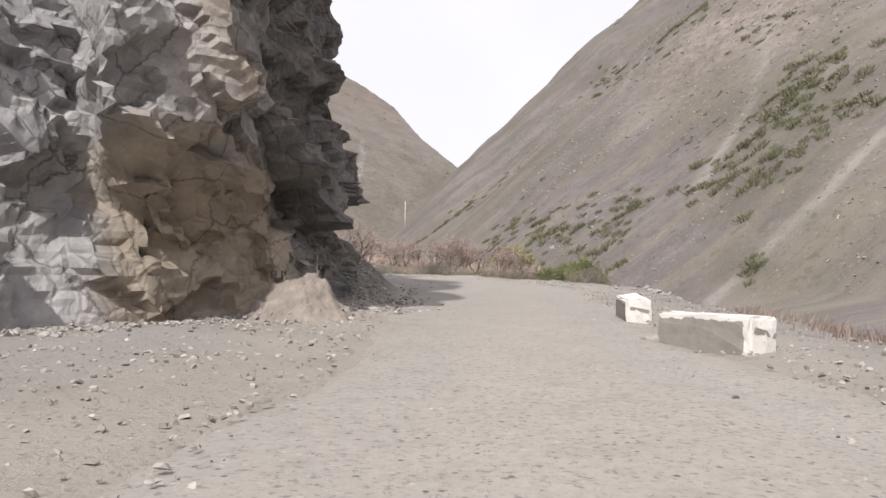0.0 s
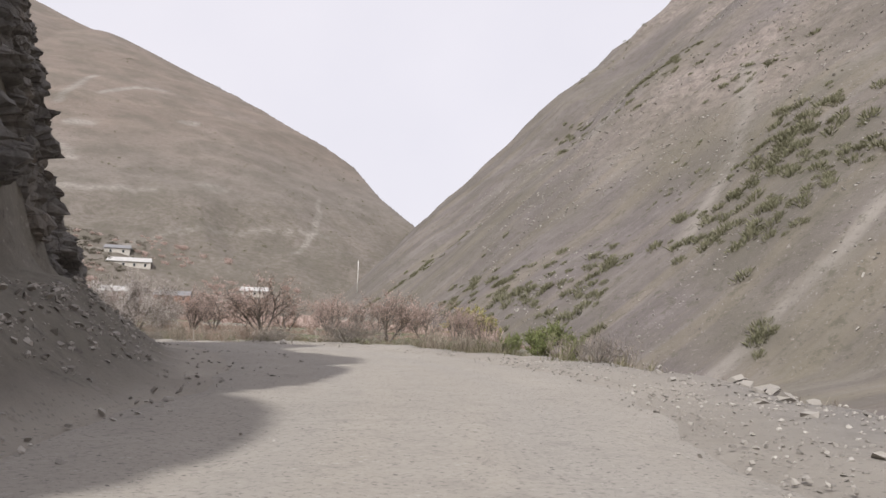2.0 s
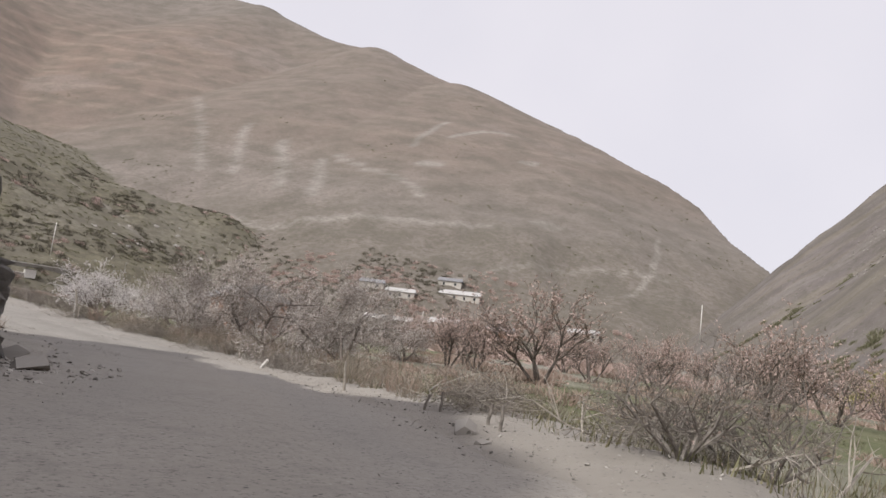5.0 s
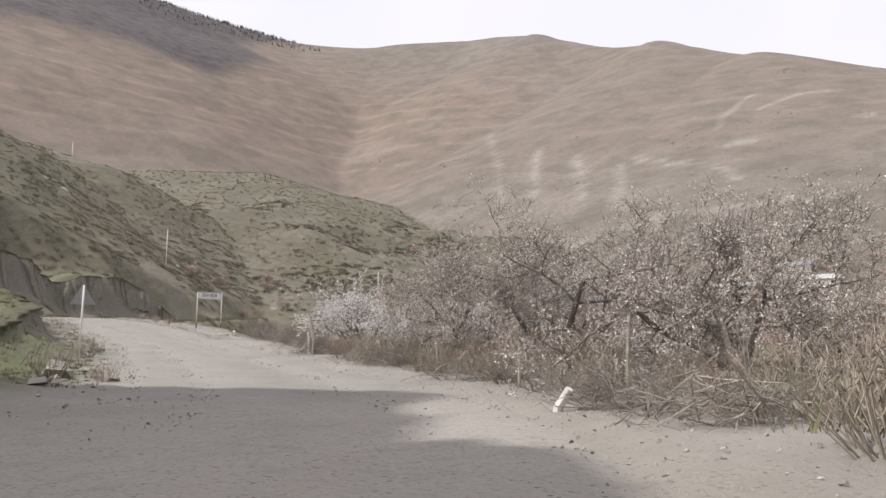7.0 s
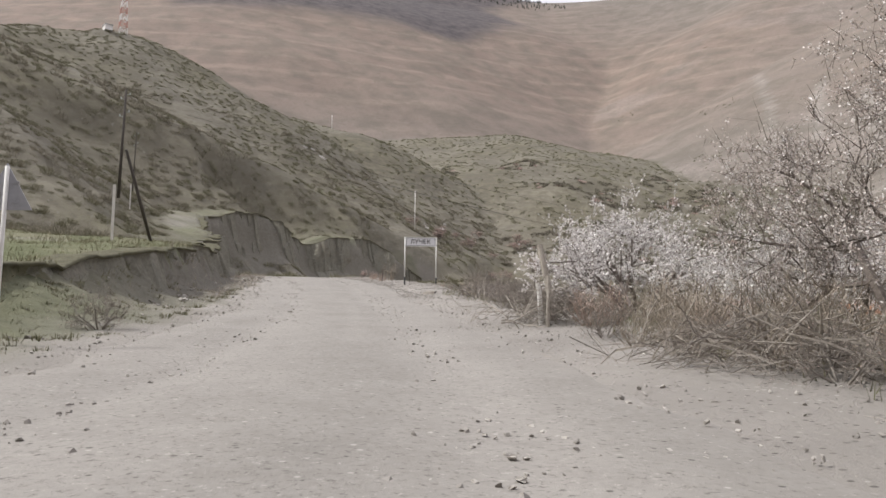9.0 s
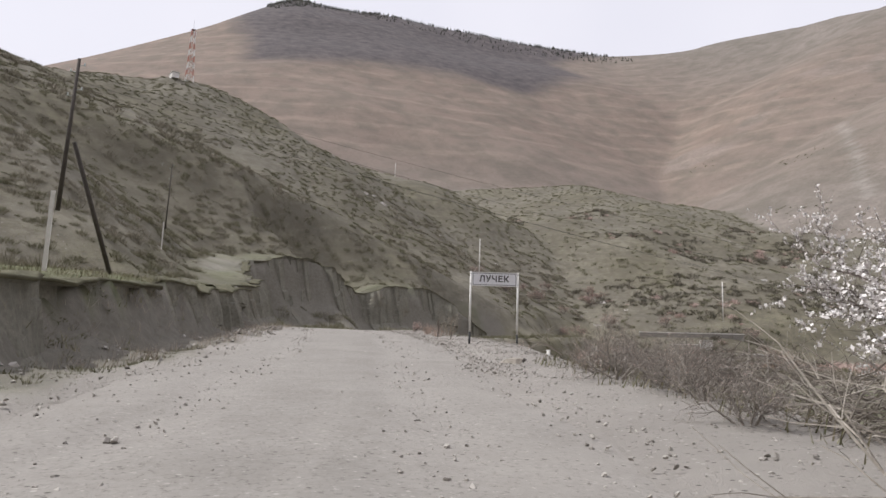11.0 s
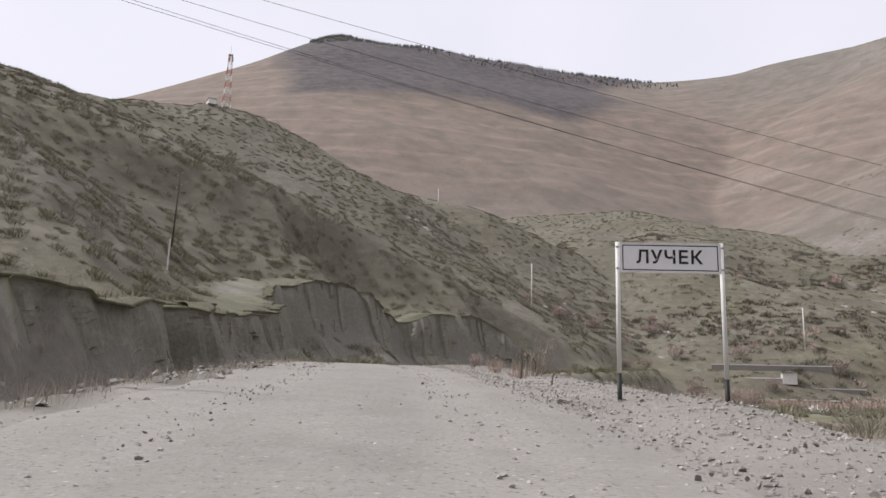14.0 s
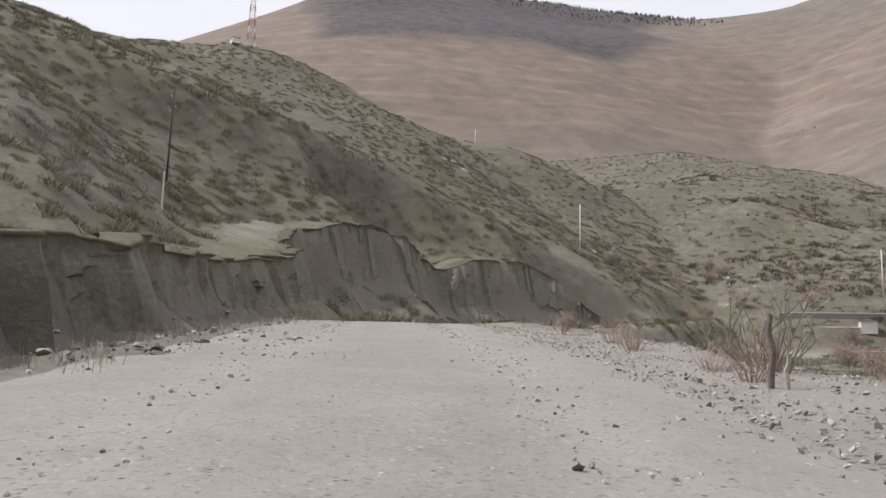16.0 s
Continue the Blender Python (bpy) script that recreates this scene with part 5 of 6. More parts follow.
clumps("village_trees", x, y, h, 2.6, PINK_TWIG, "bare garden trees and hedges between the village houses", 40, 70, 0.06)
bx, by, bh = among(700, 37, (-360, -150, 110, 380), lambda x, y, h, m: (m["off"] > 8) & (m["ld"] > 3) & (fbm(x, y, 40, 2, 73) > .3))
clumps("white_shrubs", bx[:46], by[:46], bh[:46], 1.4, WHITE_PETAL, "scattered shrubs in white blossom", 38, 60, 0.08)

# conifers along the far crest
cs = Shape()
rng = random.Random(41)
line = [(-1563, 216), (-1603, 311), (-1575, 461), (-1504, 757), (-1430, 939)]
for _ in range(1500):
    k = rng.randrange(4)
    f = rng.random()
    px, py = line[k][0] + (line[k + 1][0] - line[k][0]) * f + rng.choice((rng.uniform(-10, 45), rng.uniform(0, 150))), line[k][1] + (line[k + 1][1] - line[k][1]) * f
    pz = ground_z(px, py)
    hgt = rng.uniform(3, 7)
    for j in range(4):
        b = pz + hgt * (.12 + .22 * j)
        cs.tube((px, py, b), (px, py, b + hgt * .34), hgt * (.24 - .05 * j), .05, 6)
tagged(new("far_conifers", cs.mesh("far_conifers", CONIFER)), "row of dark conifers along the distant crest", "trees", kind="stuff")

# ---- road furniture ----
def letters(text, size, m, parent, mat, depth=.004):
    cu = bpy.data.curves.new("lettering", "FONT")
    cu.body, cu.size, cu.align_x, cu.align_y, cu.extrude, cu.space_character, cu.offset = text, size, "CENTER", "CENTER", depth, 1.12, .008
    tmp = bpy.data.objects.new("lettering", cu)
    scene.collection.objects.link(tmp)
    bpy.context.view_layer.update()
    me = bpy.data.meshes.new_from_object(tmp)
    bpy.data.objects.remove(tmp)
    me.materials.clear()
    me.materials.append(mat)
    ob = part("lettering", me, mat, parent, "bold black block letters")
    ob.matrix_local = m
    return ob


def frame_shape(w, h, bar, depth):
    s = Shape()
    s.box((-w / 2, -depth, -h / 2), (w / 2, depth, -h / 2 + bar))
    s.box((-w / 2, -depth, h / 2 - bar), (w / 2, depth, h / 2))
    s.box((-w / 2, -depth, -h / 2 + bar), (-w / 2 + bar, depth, h / 2 - bar))
    s.box((w / 2 - bar, -depth, -h / 2 + bar), (w / 2, depth, h / 2 - bar))
    return s


def village_sign():
    """Place-name board on two posts, facing the oncoming car."""
    mid, turn = Vector((-77.91, 108.47, 0)), math.degrees(math.atan2(109.481 - 107.462, -77.54 + 78.277))
    t = thing("village_sign", pose(mid.x, mid.y, 4.0, 0, 0, turn), "white village name board on two white posts with dark feet", "road sign")
    for x, foot in ((-1.09, -.05), (1.09, -.12)):
        s = Shape()
        s.tube((x, .0, .62 + foot), (x, .0, 3.36), .048, .048, 10)
        post = part("post", s, WHITE_PAINT, t, "white painted steel post", True)
        s = Shape()
        s.tube((x, 0, foot - .4), (x, 0, .62 + foot), .05, .05, 10)
        part("post_foot", s, BLACK_PAINT, post, "black painted foot of the post", True)
    s = Shape()
    s.box((-1.06, -.075, 2.69), (1.06, -.055, 3.34))
    board = part("board", s, SIGN_FACE, t, "pale reflective sheet board")
    s = frame_shape(2.12, .65, .03, .012)
    rim = part("rim", s, WHITE_PAINT, board, "raised white rim")
    rim.location = (0, -.068, 3.015)
    s = frame_shape(2.0, .55, .02, .003)
    border = part("border", s, BLACK_PAINT, board, "thin black border line")
    border.location = (0, -.077, 3.015)
    letters("ЛУЧЕК", .39, Matrix.Translation((-.02, -.0785, 3.015)) @ Matrix.Rotation(radians(90), 4, "X"), board, BLACK_PAINT)
    for z in (2.78, 3.25):
        s = Shape()
        s.box((-1.13, -.052, z - .02), (1.13, -.035, z + .02))
        part("bracket", s, SIGN_BACK, t)


village_sign()


def warning_sign():
    """Triangular sign seen from behind, on a thin white post."""
    t = thing("warning_sign", pose(-45.25, 86.7, 1.35, 0, 0, 64), "triangular warning sign seen from behind on a white post", "road sign")
    s = Shape()
    s.tube((0, 0, -.4), (.03, .02, 3.0), .04, .04, 8)
    part("post", s, WHITE_PAINT, t, "thin white post", True)
    s = Shape()
    pts = [(-.5, 2.2), (.5, 2.2), (0, 3.06)]
    s.v += [Vector((x, y, z)) for y in (.055, .075) for x, z in pts]
    s.f += [(0, 2, 1), (3, 4, 5), (0, 1, 4, 3), (1, 2, 5, 4), (2, 0, 3, 5)]
    part("plate", s, SIGN_BACK, t, "grey triangular plate")
    for z in (2.35, 2.7):
        s = Shape()
        s.box((-.25, .042, z - .02), (.25, .054, z + .02))
        part("clamp", s, SIGN_BACK, t)


warning_sign()


# ---- concrete blocks, mound and stones ----
def barrier(name, m, size, label, seed):
    t = thing(name, m, label, "concrete block", "roadside concrete blocks")
    part("body", worn_box((-size[0] / 2, -size[1] / 2, -.15), (size[0] / 2, size[1] / 2, size[2]), .05, seed), PAINTED_BLOCK, t, "grey concrete with a whitewashed top and end")
    s = Shape()
    s.box((-size[0] / 2 + .1, -.02, -.045), (size[0] / 2 - .06, .01, .045), Matrix.Translation((0, -size[1] / 2 + .005, size[2] * .6)) @ Matrix.Rotation(.22, 4, "Y"))
    part("worn_band", s, CONCRETE, t, "bare grey band across the end")
    return t


barrier("barrier_block", pose(5.45, 20.3, ground_z(5.45, 20.3), 2, -3, -6), (.64, 2.1, .68), "whitewashed concrete barrier block, tilted at the road edge", 3)
barrier("barrier_block", pose(4.95, 13.0, ground_z(4.95, 13.0) - .02, -1, 1, 27), (.66, 2.1, .66), "grey concrete barrier block with white top and end", 7)


def mound():
    n, me = 56, bpy.data.meshes.new("mound")
    u, v = np.meshgrid(np.linspace(-1, 1, n * 2), np.linspace(-1, 1, n))
    x, y = u * 1.9, v * 1.5
    r = np.hypot(u + .1 * vnoise(u * 3, v * 3, 5), v)
    shape = .95 * smooth(1.05, .1, r) * (1 + .12 * u)
    z = shape * (1 + .5 * fbm(x, y, 1.1, 5, 7)) + .3 * fbm(x, y, .5, 5, 9) * smooth(1.05, .6, r) - .14
    z = np.minimum(z, .2 + 2.6 * np.clip(1.2 - x + .25 * vnoise(x * 2, y * 2.5, 4), 0, None))
    i = (np.arange(n - 1)[:, None] * 2 * n + np.arange(2 * n - 1)[None, :]).ravel()
    me.from_pydata(np.stack([x.ravel(), y.ravel(), z.ravel()], 1).tolist(), [], np.stack([i, i + 1, i + 2 * n + 1, i + 2 * n], 1).tolist())
    me.materials.append(EARTH)
    t = thing("earth_mound", pose(-3.25, 18.7, .0, 0, 0, -8), "crumbling heap of pale earth and stones below the cliff", "earth mound")
    part("earth_body", me, EARTH, t)
    rng = random.Random(8)
    s = Shape()
    for _ in range(60):
        a, o = rng.uniform(0, 6.3), rng.uniform(.5, 1.1)
        s.stone((math.cos(a) * 1.45 * o, math.sin(a) * 1.35 * o, .05 + .5 * (1.1 - o)), [rng.uniform(.05, .14)] * 3, rng)
    tagged(part("rubble", s, STONE, t, "small loose stones in the heap"), kind="stuff")
    for x, y, z in ((-1.0, .2, .7), (-.6, .3, .95), (.2, .5, 1.1)):
        s, tips = Shape(), []
        grow(s, tips, rng, (x, y, z - .1), (rng.uniform(-.4, .4), 0, 1), .6, .012, 2, .5, .2, 3)
        part("dry_weed", s, PALE_BARK, t, "pale dried weed stalk")


mound()


def slab_stones(spots, seed):
    """Single stones lying about, big enough to count."""
    rng = random.Random(seed)
    protos = []
    for k in range(5):
        s = Shape()
        s.stone((0, 0, .12), (.5, .5 * rng.uniform(.6, 1), .5 * rng.uniform(.7, 1.2)), rng, .7)
        protos.append(tagged(new("stone", s.mesh("stone", STONE)), "angular grey stone lying on the gravel", "stone", "loose stones by the road"))
    hs = zs([p[:2] for p in spots])
    for n, ((x, y, k), z) in enumerate(zip(spots, hs)):
        m = pose(x, y, z - .01, rng.uniform(-8, 8), rng.uniform(-8, 8), rng.uniform(0, 360))
        ob = protos[n] if n < 5 else copy_thing(protos[n % 5], m)
        ob.matrix_basis = m
        ob.scale = (k, k * rng.uniform(.7, 1.2), k * rng.uniform(.6, 1))


rng = random.Random(77)
spots = [(4.2, 14.3, .5), (4.5, 14.7, .6), (4.1, 14.9, .4), (12, 40.3, .9), (12.6, 41.2, .7), (11.4, 39.6, .5), (13.2, 39.4, .6), (9.5, 34, .4), (8.4, 30.6, .35), (10.2, 37, .5), (-4.1, 69.6, .9), (-3.3, 68.4, .4),
         (-78.5, 106.3, .5), (-38.2, 83.8, 1.5), (-39.3, 84.2, 1.2), (-37.2, 83.5, .8), (-41.6, 85.8, .7), (-40.4, 85.4, .5), (-36.3, 84.9, .5), (-34.5, 82.2, .8), (-35.6, 83, .6), (-37, 83.6, .5), (-16.6, 70.6, 1.6), (-18.4, 71.6, 1.4), (-14.8, 69, 1.3), (-20.6, 72.6, 1.2), (-23, 73.8, 1.0)]
spots += [(rng.gauss(12.2, .9), rng.uniform(36, 47), rng.uniform(.2, .8)) for _ in range(34)]
spots += [(rng.uniform(-7.5, -2), rng.uniform(7, 19), rng.uniform(.07, .15)) for _ in range(26)]
spots += [(x, y, rng.uniform(.08, .16)) for x, y in verge(60, 104, 1.5, 6, 60, 78)]
spots += [(x, y, rng.uniform(.06, .11)) for x, y in verge(130, 260, .6, 3.2, 80, 78)]
slab_stones(spots, 79)


def gravel(name, spots, lo, hi, label, seed):
    rng = random.Random(seed)
    s = Shape()
    at = np.array(spots, float)
    z0, mk = land(at[:, 0], at[:, 1])
    for (x, y), z in zip(spots, z0 + np.where(mk["off"] < .2, .06, 0)):
        k = lo + (hi - lo) * rng.random() ** 3
        s.stone((x, y, z + k * .15), (k, k * rng.uniform(.6, 1), k), rng)
    return tagged(new(name, s.mesh(name, STONE)), label, "gravel", kind="stuff")


rng = random.Random(80)
left = lambda n, s0, s1, lo, hi, seed: verge(s0, s1, lo, hi, n, seed)
gravel("shoulder_gravel", verge(58, 262, -1.6, 3.4, 11000, 81), .01, .06, "loose grey gravel thrown along the outer road edge", 82)
gravel("road_pebbles", verge(58, 262, -8.4, -.4, 6500, 83), .008, .034, "small pebbles lying on the gravel road", 84)
gravel("verge_rubble", verge(196, 226, -.6, 3.4, 5000, 94) + verge(226, 262, -.6, 5.5, 8000, 94), .012, .065, "angular grey rubble spread over the outer verge", 95)
gravel("track_pebbles", verge(150, 262, -8.2, -.6, 12000, 96), .01, .062, "loose stones in the wheel tracks of the gravel road", 97)
gravel("shelf_gravel", verge(56, 112, -.3, 7, 7000, 98), .012, .075, "angular grey gravel spread over the outer shelf", 99)
gravel("inner_gravel", verge(60, 262, -12.5, -7.6, 2200, 85), .015, .1, "rubble on the inner road shoulder", 86)
gravel("yard_rubble", [(rng.uniform(-9, -1.2), rng.uniform(3, 20)) for _ in range(2200)], .012, .075, "rubble scattered on the ground below the cliff", 87)
talus = []
for a, b in zip(CLIFF, CLIFF[1:]):
    if a[1] > 14 or b[1] > 14:
        for _ in range(420):
            f, o = rng.random(), min(3.2, abs(rng.gauss(0, 1.3)))
            dx, dy = b[0] - a[0], b[1] - a[1]
            k = math.hypot(dx, dy)
            talus.append((a[0] + dx * f + dy / k * o, a[1] + dy * f - dx / k * o))
gravel("cliff_talus", talus, .02, .13, "broken rock fallen along the foot of the cliff", 88)
tx, ty, _ = among(9000, 89, (-150, -40, 76, 104), lambda x, y, h, m: (m["cut"] > .5) & (m["ld"] > 1.5))
gravel("bank_rubble", list(zip(tx, ty))[:1100], .02, .22, "stones lying on the slope of the cut bank", 90)
x, y, h = among(30000, 91, (25, 130, 95, 330), lambda x, y, h, m: (m["which"] == 0) & (m["hill"] > .4) & (fbm(x, y, 16, 3, 92) > -.1))
gravel("scree_blocks", list(zip(x, y))[:9000], .07, .5, "grey scree blocks strewn down the slope", 93)


# ---- timber: log, posts, branches ----
def slab():
    rng = random.Random(12)
    t = thing("stone_slab", pose(-68.1, 105.0, ground_z(-68.1, 105.0) + .05, 4, -5, 48), "flat pale broken stone slab lying on the verge", "stone")
    s = Shape()
    s.stone((-.12, 0, .04), (.46, .22, .13), rng, .7)
    part("slab_body", s, PALE_BARK, t)
    s = Shape()
    s.stone((.3, .02, .05), (.14, .16, .16), rng, .7)
    part("broken_end", s, POLE_WOOD, t, "dark broken end")


slab()


def fence_post(x, y, h, r, lean, mat, label, category="post", group="old fence posts"):
    z = ground_z(x, y)
    t = thing("fence_post", pose(x, y, z, 0, 0, 0), label, category, group)
    s, rng = Shape(), random.Random(int(x * 31 + y))
    p = Vector((0, 0, -.3))
    for k in range(4):
        q = Vector((lean[0] * (k + 1) / 4 + rng.gauss(0, .015), lean[1] * (k + 1) / 4 + rng.gauss(0, .015), h * (k + 1) / 4))
        s.tube(p, q, r * (1 - .06 * k), r * (1 - .06 * (k + 1)), 7)
        p = q
    part("stake", s, mat, t, "", False)
    return t


fence_post(-47.3, 99.75, 2.1, .11, (-.45, -.25), PALE_BARK, "thick pale leaning wooden post by the blossom tree")
fence_post(-46.9, 99.05, 1.1, .08, (-.05, -.1), WHITEWASH, "short whitewashed board post standing in brush")
fence_post(-46.3, 98.85, 1.3, .05, (-.1, .1), PALE_BARK, "weathered grey fence stake in brush")
for x, y, h in ((-22.4, 91.7, 1.8), (-12.2, 79.6, 1.0), (-3.7, 70.7, .5), (-4.3, 71.7, .45), (-6.2, 73.7, .5), (-6.8, 74.1, .4), (-26, 92, 1.2), (-33, 95.5, 1.1)):
    fence_post(x, y, h, .055 if h > .95 else .04, (random.uniform(-.15, .15), random.uniform(-.15, .15)), PALE_BARK if h > .95 else GREY_STEM, "rough wooden stake at the road edge" if h > .95 else "grey chopped stump at the road edge")
fence_post(-21.3, 87.5, .45, .1, (.3, .1), WHITEWASH, "broken pale stump beside cut brush")
fence_post(-89.8, 109.9, 1.05, .05, (.02, .05), BARK, "dark fence post at the edge of the rubble verge")
fence_post(-89.55, 110.0, .5, .04, (.05, 0), PALE_BARK, "short pale stake beside a fence post")
fence_post(-85.5, 109.2, .35, .03, (.1, 0), BARK, "short dark stake on the rubble verge")
for k in range(15):
    f = k / 14
    fence_post(-150 - 62 * f + 1.5 * math.sin(k * 2), 144 + 56 * f, 1.5, .06, (0, 0), BARK, "thin stake of a meadow fence", "post", "meadow fence stakes")


def branch(seed):
    rng = random.Random(seed)
    s, tips = Shape(), []
    grow(s, tips, rng, (0, 0, .06), (1, 0, .12), 2.2, .045, 2, .45, -.05, 5)
    return tagged(new("fallen_branch", s.mesh("fallen_branch", PALE_BARK)), "bleached fallen branch with forked twigs", "branch", "fallen branches on the verge")


protos = [branch(100 + k) for k in range(4)]
rng = random.Random(104)
spots = [(-2.2, 72, 200), (-.4, 70.2, 330), (.6, 68.4, 320), (-5, 74.4, 150), (-19.4, 89.2, 20), (-20.6, 90.4, 330), (-18, 88.2, 60), (-40, 96.2, 30), (-46.5, 97.6, 80), (-48, 98.6, 200)]
spots += [(x, y, rng.uniform(0, 360)) for x, y in verge(112, 205, 2.4, 5.4, 40, 105)]
for n, ((x, y, a), z) in enumerate(zip(spots, zs([p[:2] for p in spots]))):
    m = pose(x, y, z + rng.uniform(0, .2), rng.uniform(-20, 20), rng.uniform(-14, 4), a)
    ob = protos[n] if n < 4 else copy_thing(protos[n % 4], m)
    ob.matrix_basis = m
    ob.scale = (.62, .62, .62)


def brush_pile(x, y, wide, deep, tall, count, seed, turn):
    """A heap of cut branches."""
    rng = random.Random(seed)
    t = thing("brush_pile", pose(x, y, ground_z(x, y), 0, 0, turn), "tangled heap of cut grey branches on the verge", "brush pile", "heaps of cut branches")
    limbs = []
    for k in range(4):
        s, tips = Shape(), []
        grow(s, tips, rng, (-.7, 0, 0), (1, 0, .1), 1.4, .017, 0, .45, 0, 5)
        limbs.append(s.mesh("branch", PALE_BARK))
    for k in range(16):
        cx, cy = rng.gauss(0, wide * .38), rng.gauss(0, deep * .38)
        ob = part("branch", limbs[k % 4], PALE_BARK, t)
        ob.matrix_local = pose(cx, cy, .05 + tall * rng.random() * math.exp(-(cx / wide) ** 2 - (cy / deep) ** 2), rng.uniform(0, 360), rng.uniform(-30, 20), rng.uniform(0, 360))
    for name, mat, n in (("stick_tangle", GREY_STEM, count), ("twig_tangle", GREY_TWIG, count * 5)):
        s = Shape()
        for _ in range(n):
            c = Vector((rng.gauss(0, wide * .4), rng.gauss(0, deep * .4), 0))
            c.z = tall * rng.random() * math.exp(-(c.x / wide) ** 2 - (c.y / deep) ** 2)
            a = rng.uniform(0, 6.3)
            d = Vector((math.cos(a), math.sin(a), rng.gauss(.25, .45))) * rng.uniform(.2, .75)
            bend = c + d * .5 + Vector((rng.gauss(0, .08), rng.gauss(0, .08), rng.gauss(0, .08)))
            r = .012 if name == "stick_tangle" else .005
            p, q = c - d * .5, c + d
            for v in (p, bend, q):
                v.z = max(v.z, -.05)
            s.tube(p, bend, r, r * .8, 4 if r > .01 else 3)
            s.tube(bend, q, r * .8, r * .3, 4 if r > .01 else 3)
        tagged(part(name, s, mat, t), kind="stuff")


brush_pile(-62.5, 107.2, 3.2, 1.8, 1.3, 170, 110, -15)
brush_pile(-58, 105.6, 2.6, 1.6, 1.1, 130, 111, 10)
brush_pile(-53.5, 103.6, 2.4, 1.4, .9, 110, 112, 0)
brush_pile(-20.4, 88.4, 2.0, .8, .7, 45, 113, 35)
brush_pile(-17.4, 86.8, 1.6, .8, .6, 40, 120, 45)
brush_pile(-47, 99.4, 1.8, 1.2, .9, 90, 114, 40)
brush_pile(-37.3, 96.6, 2.6, 1.2, .7, 90, 115, 20)
brush_pile(-.6, 71.3, 2.0, 1.2, 1.0, 90, 116, -40)
brush_pile(-5.5, 74.8, 2.6, 1.1, .8, 90, 117, -45)
brush_pile(-28.8, 94, 2.6, 1.2, .7, 90, 118, 15)

# ---- power line ----
INSULATOR = plain("glass_insulator", (.55, .60, .60), .1, 4, .3)


def wooden_pole(base, top, stub, label, arms=True):
    base, top = Vector(base), Vector(top)
    t = thing("utility_pole", Matrix.Translation(base), label, "utility pole", "utility poles")
    d = top - base
    s = Shape()
    s.tube(d * (stub * .75 / d.length) if stub else Vector((0, 0, -.5)), d, .11 if stub else .19, .075 if stub else .14, 9)
    part("pole", s, POLE_WOOD if stub else WHITEWASH, t, "dark tarred wooden pole" if stub else "", True)
    if stub:
        s = Shape()
        off = Vector((-.06, -.22, 0))
        s.box((off.x - .1, off.y - .09, -.5), (off.x + .1, off.y + .09, stub))
        part("stub", s, WHITEWASH, t, "pale concrete stub bound to the pole")
    if arms:
        for k in range(4):
            s = Shape()
            z = d * (1 - .035 * (k + 1) - .05 * (k // 2))
            side = -1 if k % 2 else 1
            s.tube(z, z + Vector((.05, .28 * side, .02)), .018, .018, 5)
            s.tube(z + Vector((.05, .28 * side, 0)), z + Vector((.05, .28 * side, .16)), .045, .03, 6)
            part("insulator", s, INSULATOR, t, "pale insulator on a hook")
    return t


a_pole = wooden_pole((-84.6, 89.0, 6.9), (-84.8, 89.2, 17.2), 3.6, "dark wooden pole on a pale concrete stub with a strut")
s = Shape()
s.tube(Vector((-87.6, 91.5, 6.6)) - a_pole.location, Vector((-84.8, 89.4, 13.0)) - a_pole.location, .12, .1, 9)
part("strut", s, POLE_WOOD, a_pole, "slanting wooden strut", True)
FAR_POLES = [((-163, 92), 13.2, 4.2, (.5, .25)), ((-267, 185), 14, 0, (0, 0)), ((-428, 200), 10, 0, (0, 0)), ((-250, 266), 13, 0, (0, 0)), ((-96.5, 121), 2.2, 0, (.05, 0)), ((-14, 330), 13, 0, (0, 0)), ((-112, 330), 12, 0, (0, 0)), ((-128, 352), 12, 0, (0, 0))]
for (x, y), hgt, stub, lean in FAR_POLES:
    z = ground_z(x, y)
    wooden_pole((x, y, z), (x + lean[0], y + lean[1], z + hgt), stub, "tall thin wooden pole on a pale stub" if stub else "slender pale grey pole standing in the valley", bool(stub))
WIRES = [((-84.8, 89.4, 15.6), (-75.7, 190, 4.5), 2.95), ((-84.8, 89.2, 16.1), (-75.5, 190, 5.4), 2.85), ((-84.8, 89.0, 16.6), (-75.2, 190, 6.4), 2.4), ((-84.9, 89.2, 15.85), (-75.7, 190, 4.0), 3.0)]
for a, b, sag in WIRES:
    cu = bpy.data.curves.new("power_cable", "CURVE")
    cu.dimensions, cu.bevel_depth, cu.bevel_resolution = "3D", .006, 1
    sp = cu.splines.new("POLY")
    sp.points.add(40)
    for k in range(41):
        f = k / 40
        p = Vector(a).lerp(Vector(b), f) - Vector((0, 0, sag * 4 * f * (1 - f)))
        sp.points[k].co = (*p, 1)
    cu.materials.append(WIRE)
    tagged(new("power_cable", cu), "dark overhead power cable sagging across the road", "cable", "overhead power cables")


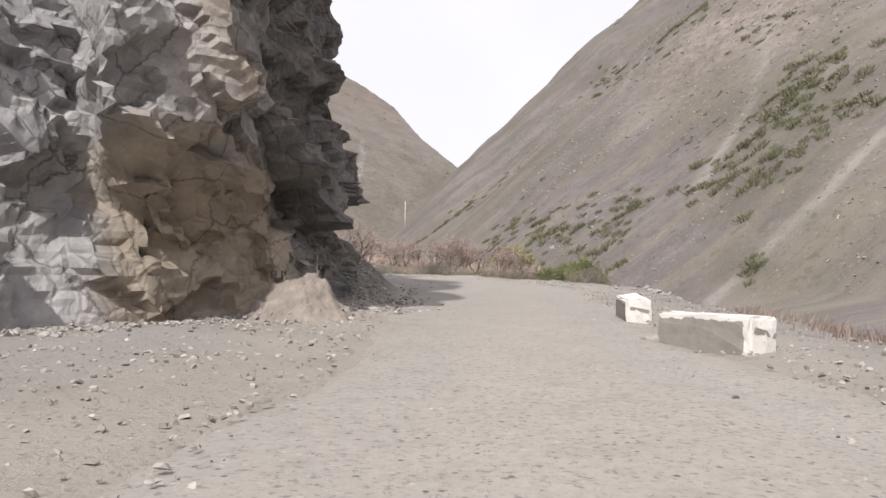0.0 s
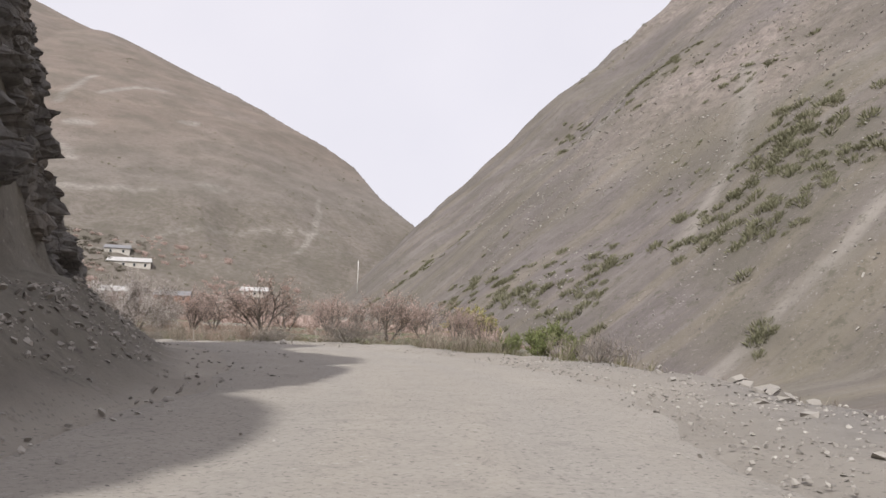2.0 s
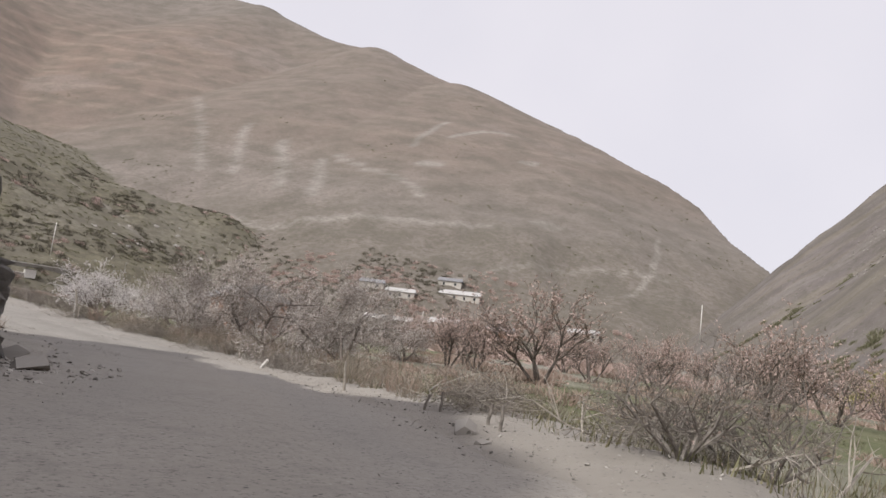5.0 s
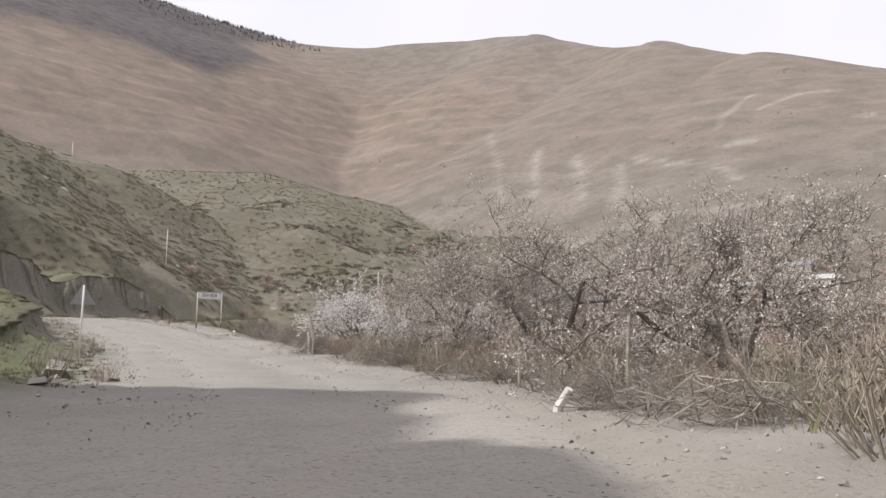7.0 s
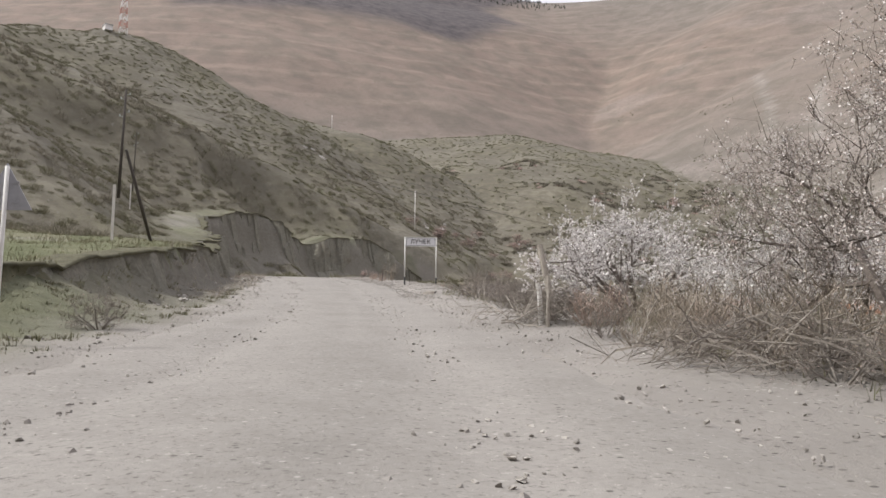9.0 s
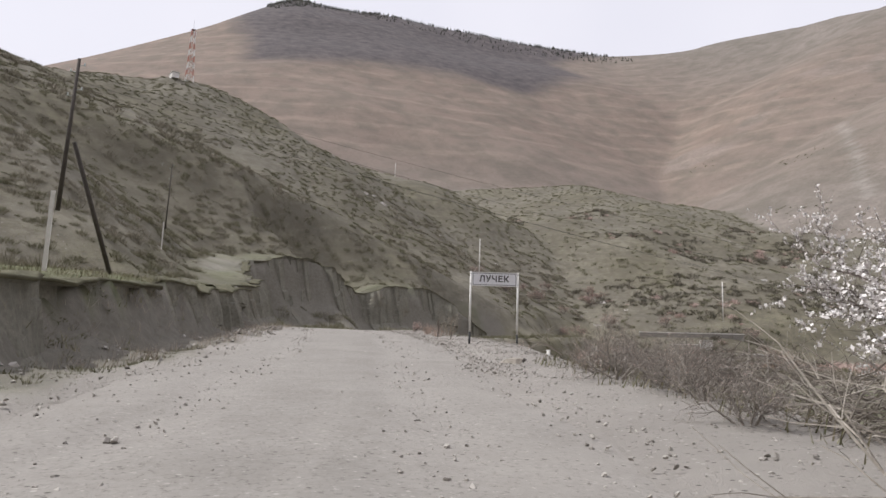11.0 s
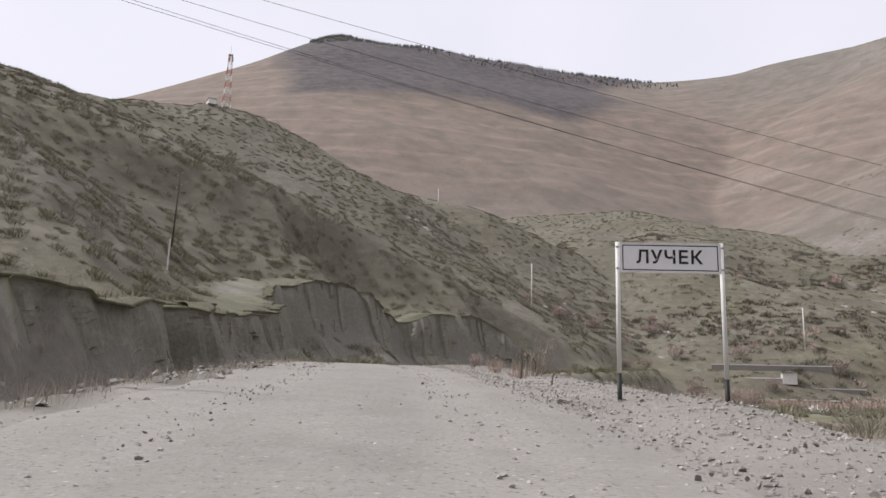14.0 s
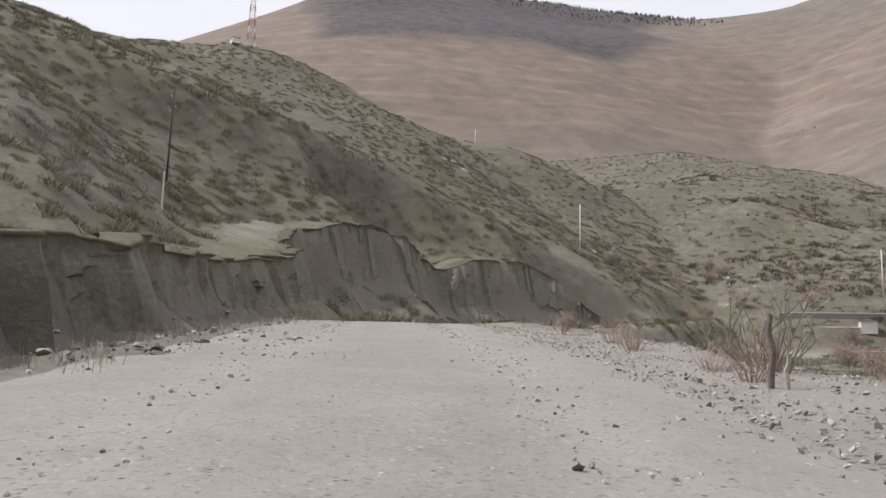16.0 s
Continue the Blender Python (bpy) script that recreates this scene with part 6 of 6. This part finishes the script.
# ---- radio mast ----
def mast():
    x, y = -398, 91
    z = ground_z(x, y) - .5
    t = thing("radio_mast", pose(x, y, z, 0, 0, 12), "red and white lattice radio mast on the knoll", "radio mast")
    h, n = 26.0, 8
    half = lambda k: 1.7 - 1.0 * k / n
    for k in range(n):
        a, b, z0, z1 = half(k), half(k + 1), h * k / n, h * (k + 1) / n
        s = Shape()
        cor = ((-1, -1), (1, -1), (1, 1), (-1, 1))
        for i in range(4):
            (p, q), (u, v) = cor[i], cor[(i + 1) % 4]
            s.tube((p * a, q * a, z0), (p * b, q * b, z1), .12, .12, 4)
            s.tube((p * a, q * a, z0), (u * b, v * b, z1), .06, .06, 3)
            s.tube((u * a, v * a, z0), (p * b, q * b, z1), .06, .06, 3)
            s.tube((p * b, q * b, z1), (u * b, v * b, z1), .07, .07, 3)
        part("lattice_section", s, RED_PAINT if k % 2 else WHITE_PAINT, t, "red lattice section" if k % 2 else "white lattice section")
    s = Shape()
    s.box((-1.0, -1.0, h), (1.0, 1.0, h + .25))
    part("platform", s, SIGN_BACK, t, "grey top platform")
    s = Shape()
    s.tube((0, 0, h), (0, 0, h + 5), .1, .05, 5)
    part("aerial", s, SIGN_BACK, t, "thin aerial")
    for dx, dy in ((1.1, .3), (-1.1, -.2), (.2, 1.1)):
        s = Shape()
        s.box((dx - .2, dy - .2, h - 3), (dx + .2, dy + .2, h - .6))
        part("antenna", s, WHITE_PAINT, t, "white panel antenna")
    t = thing("equipment_hut", pose(-397, 84.5, ground_z(-397, 84.5) - .3, 0, 0, 15), "small white equipment hut beside the mast", "hut")
    s = Shape()
    s.box((-2.5, -1.6, 0), (2.5, 1.6, 2.4))
    part("walls", s, WHITEWASH, t)
    s = Shape()
    s.box((-2.8, -1.9, 2.4), (2.8, 1.9, 2.65))
    part("roof", s, ROOF_PALE, t)


mast()


# ---- village ----
def house(x, y, size, turn, roof, wall, label, name="village_house", lift=.0):
    w, d, h = size
    z = min(ground_z(x + a, y + b) for a in (-w / 2, 0, w / 2) for b in (-d / 2, d / 2)) + lift + .9
    t = thing(name, pose(x, y, z, 0, 0, turn), label, "house", "village houses")
    s = Shape()
    s.box((-w / 2, -d / 2, -3), (w / 2, d / 2, h))
    body = part("wall", s, wall, t)
    rise, o = d * .28, .5
    s = Shape()
    n = [Vector(p) for p in ((-w / 2 - o, -d / 2 - o, h), (w / 2 + o, -d / 2 - o, h), (w / 2 + o, d / 2 + o, h), (-w / 2 - o, d / 2 + o, h), (-w / 2 - o * .2, 0, h + rise), (w / 2 + o * .2, 0, h + rise))]
    s.v += n + [p + Vector((0, 0, .15)) for p in n]
    s.f += [(0, 4, 5, 1)[::-1], (2, 5, 4, 3)[::-1], (6, 7, 11, 10), (8, 9, 10, 11), (6, 10, 9), (7, 8, 11), (0, 1, 7, 6), (2, 3, 9, 8), (1, 2, 8, 7), (3, 0, 6, 9)]
    part("roof", s, roof, t)
    count = max(2, int(w / 4.2))
    for k in range(count):
        cx = -w / 2 + w * (k + .5) / count
        s = Shape()
        s.box((cx - .55, -d / 2 - .04, h * .35), (cx + .55, -d / 2 + .05, h * .78))
        win = part("window", s, WINDOW_DARK, t, "dark glazed window")
        s = frame_shape(1.2, h * .43 + .1, .06, .05)
        fr = part("window_frame", s, WHITE_PAINT, win, "white painted frame")
        fr.location = (cx, -d / 2 - .06, h * .565)
    return t


for x, y, size, turn, roof, wall in (
        (-131, 402, (20, 8, 3.4), 14, ROOF_PALE, WALL_CREAM), (-155, 384, (14, 7, 3.2), 18, ROOF_PALE, WALL_CREAM), (-126, 374, (14, 9, 3.2), 10, ROOF_PALE, WALL_CREAM),
        (-149, 362, (22, 7, 3.0), 16, ROOF_PALE, WALL_CREAM), (-103, 382, (16, 8, 3.0), 8, ROOF_GREY, WALL_BRICK), (-69, 405, (14, 8, 3.2), 4, ROOF_PALE, WALL_CREAM),
        (-171, 384, (12, 7, 3.2), 20, ROOF_GREY, WALL_CREAM), (-141, 412, (12, 7, 3.2), 14, ROOF_GREY, WALL_CREAM), (-112, 366, (10, 7, 3.0), 12, ROOF_PALE, WALL_CREAM)):
    house(x, y, size, turn, roof, wall, "low village house with a %s roof below the mountain" % ("pale sheet" if roof is ROOF_PALE else "grey sheet"))
house(-62, 139, (18, 7, 2.9), -38, ROOF_GREY, WALL_BRICK, "long low farm shed with orange walls and grey roof", "farm_shed", .3)


# ---- walled yard across the meadow ----
def yard_wall(a, b, h, label):
    (x0, y0), (x1, y1) = a, b
    n = math.hypot(x1 - x0, y1 - y0)
    z = min(ground_z(x0, y0), ground_z(x1, y1))
    t = thing("yard_wall", pose(x0, y0, z, 0, 0, math.degrees(math.atan2(y1 - y0, x1 - x0))), label, "wall", "concrete yard walls")
    s = Shape()
    s.box((0, -.2, -1), (n, .2, h))
    part("wall_body", s, CONCRETE, t)
    s = Shape()
    s.box((-.1, -.32, h), (n + .1, .32, h + .28))
    part("coping", s, WHITEWASH, t, "whitewashed coping")


yard_wall((-251, 234), (-236, 262), 1.9, "grey concrete yard wall with whitewashed coping")
yard_wall((-246, 234.5), (-235.5, 246.5), 1.5, "short grey yard wall with whitewashed coping")
yard_wall((-235.5, 246.5), (-228, 265), 1.2, "low retaining wall with whitewashed coping")
yard_wall((-236, 232), (-214, 262), .5, "low kerb wall along the meadow")
t = thing("yard_shed", pose(-236, 247.5, ground_z(-236, 247.5), 0, 0, 60), "small whitewashed box shed by the yard wall", "shed")
s = Shape()
s.box((-1.8, -1.4, -.5), (1.8, 1.4, 2.5))
part("walls", s, WHITEWASH, t)
s = Shape()
s.box((-2, -1.6, 2.5), (2, 1.6, 2.7))
part("roof", s, CONCRETE, t)
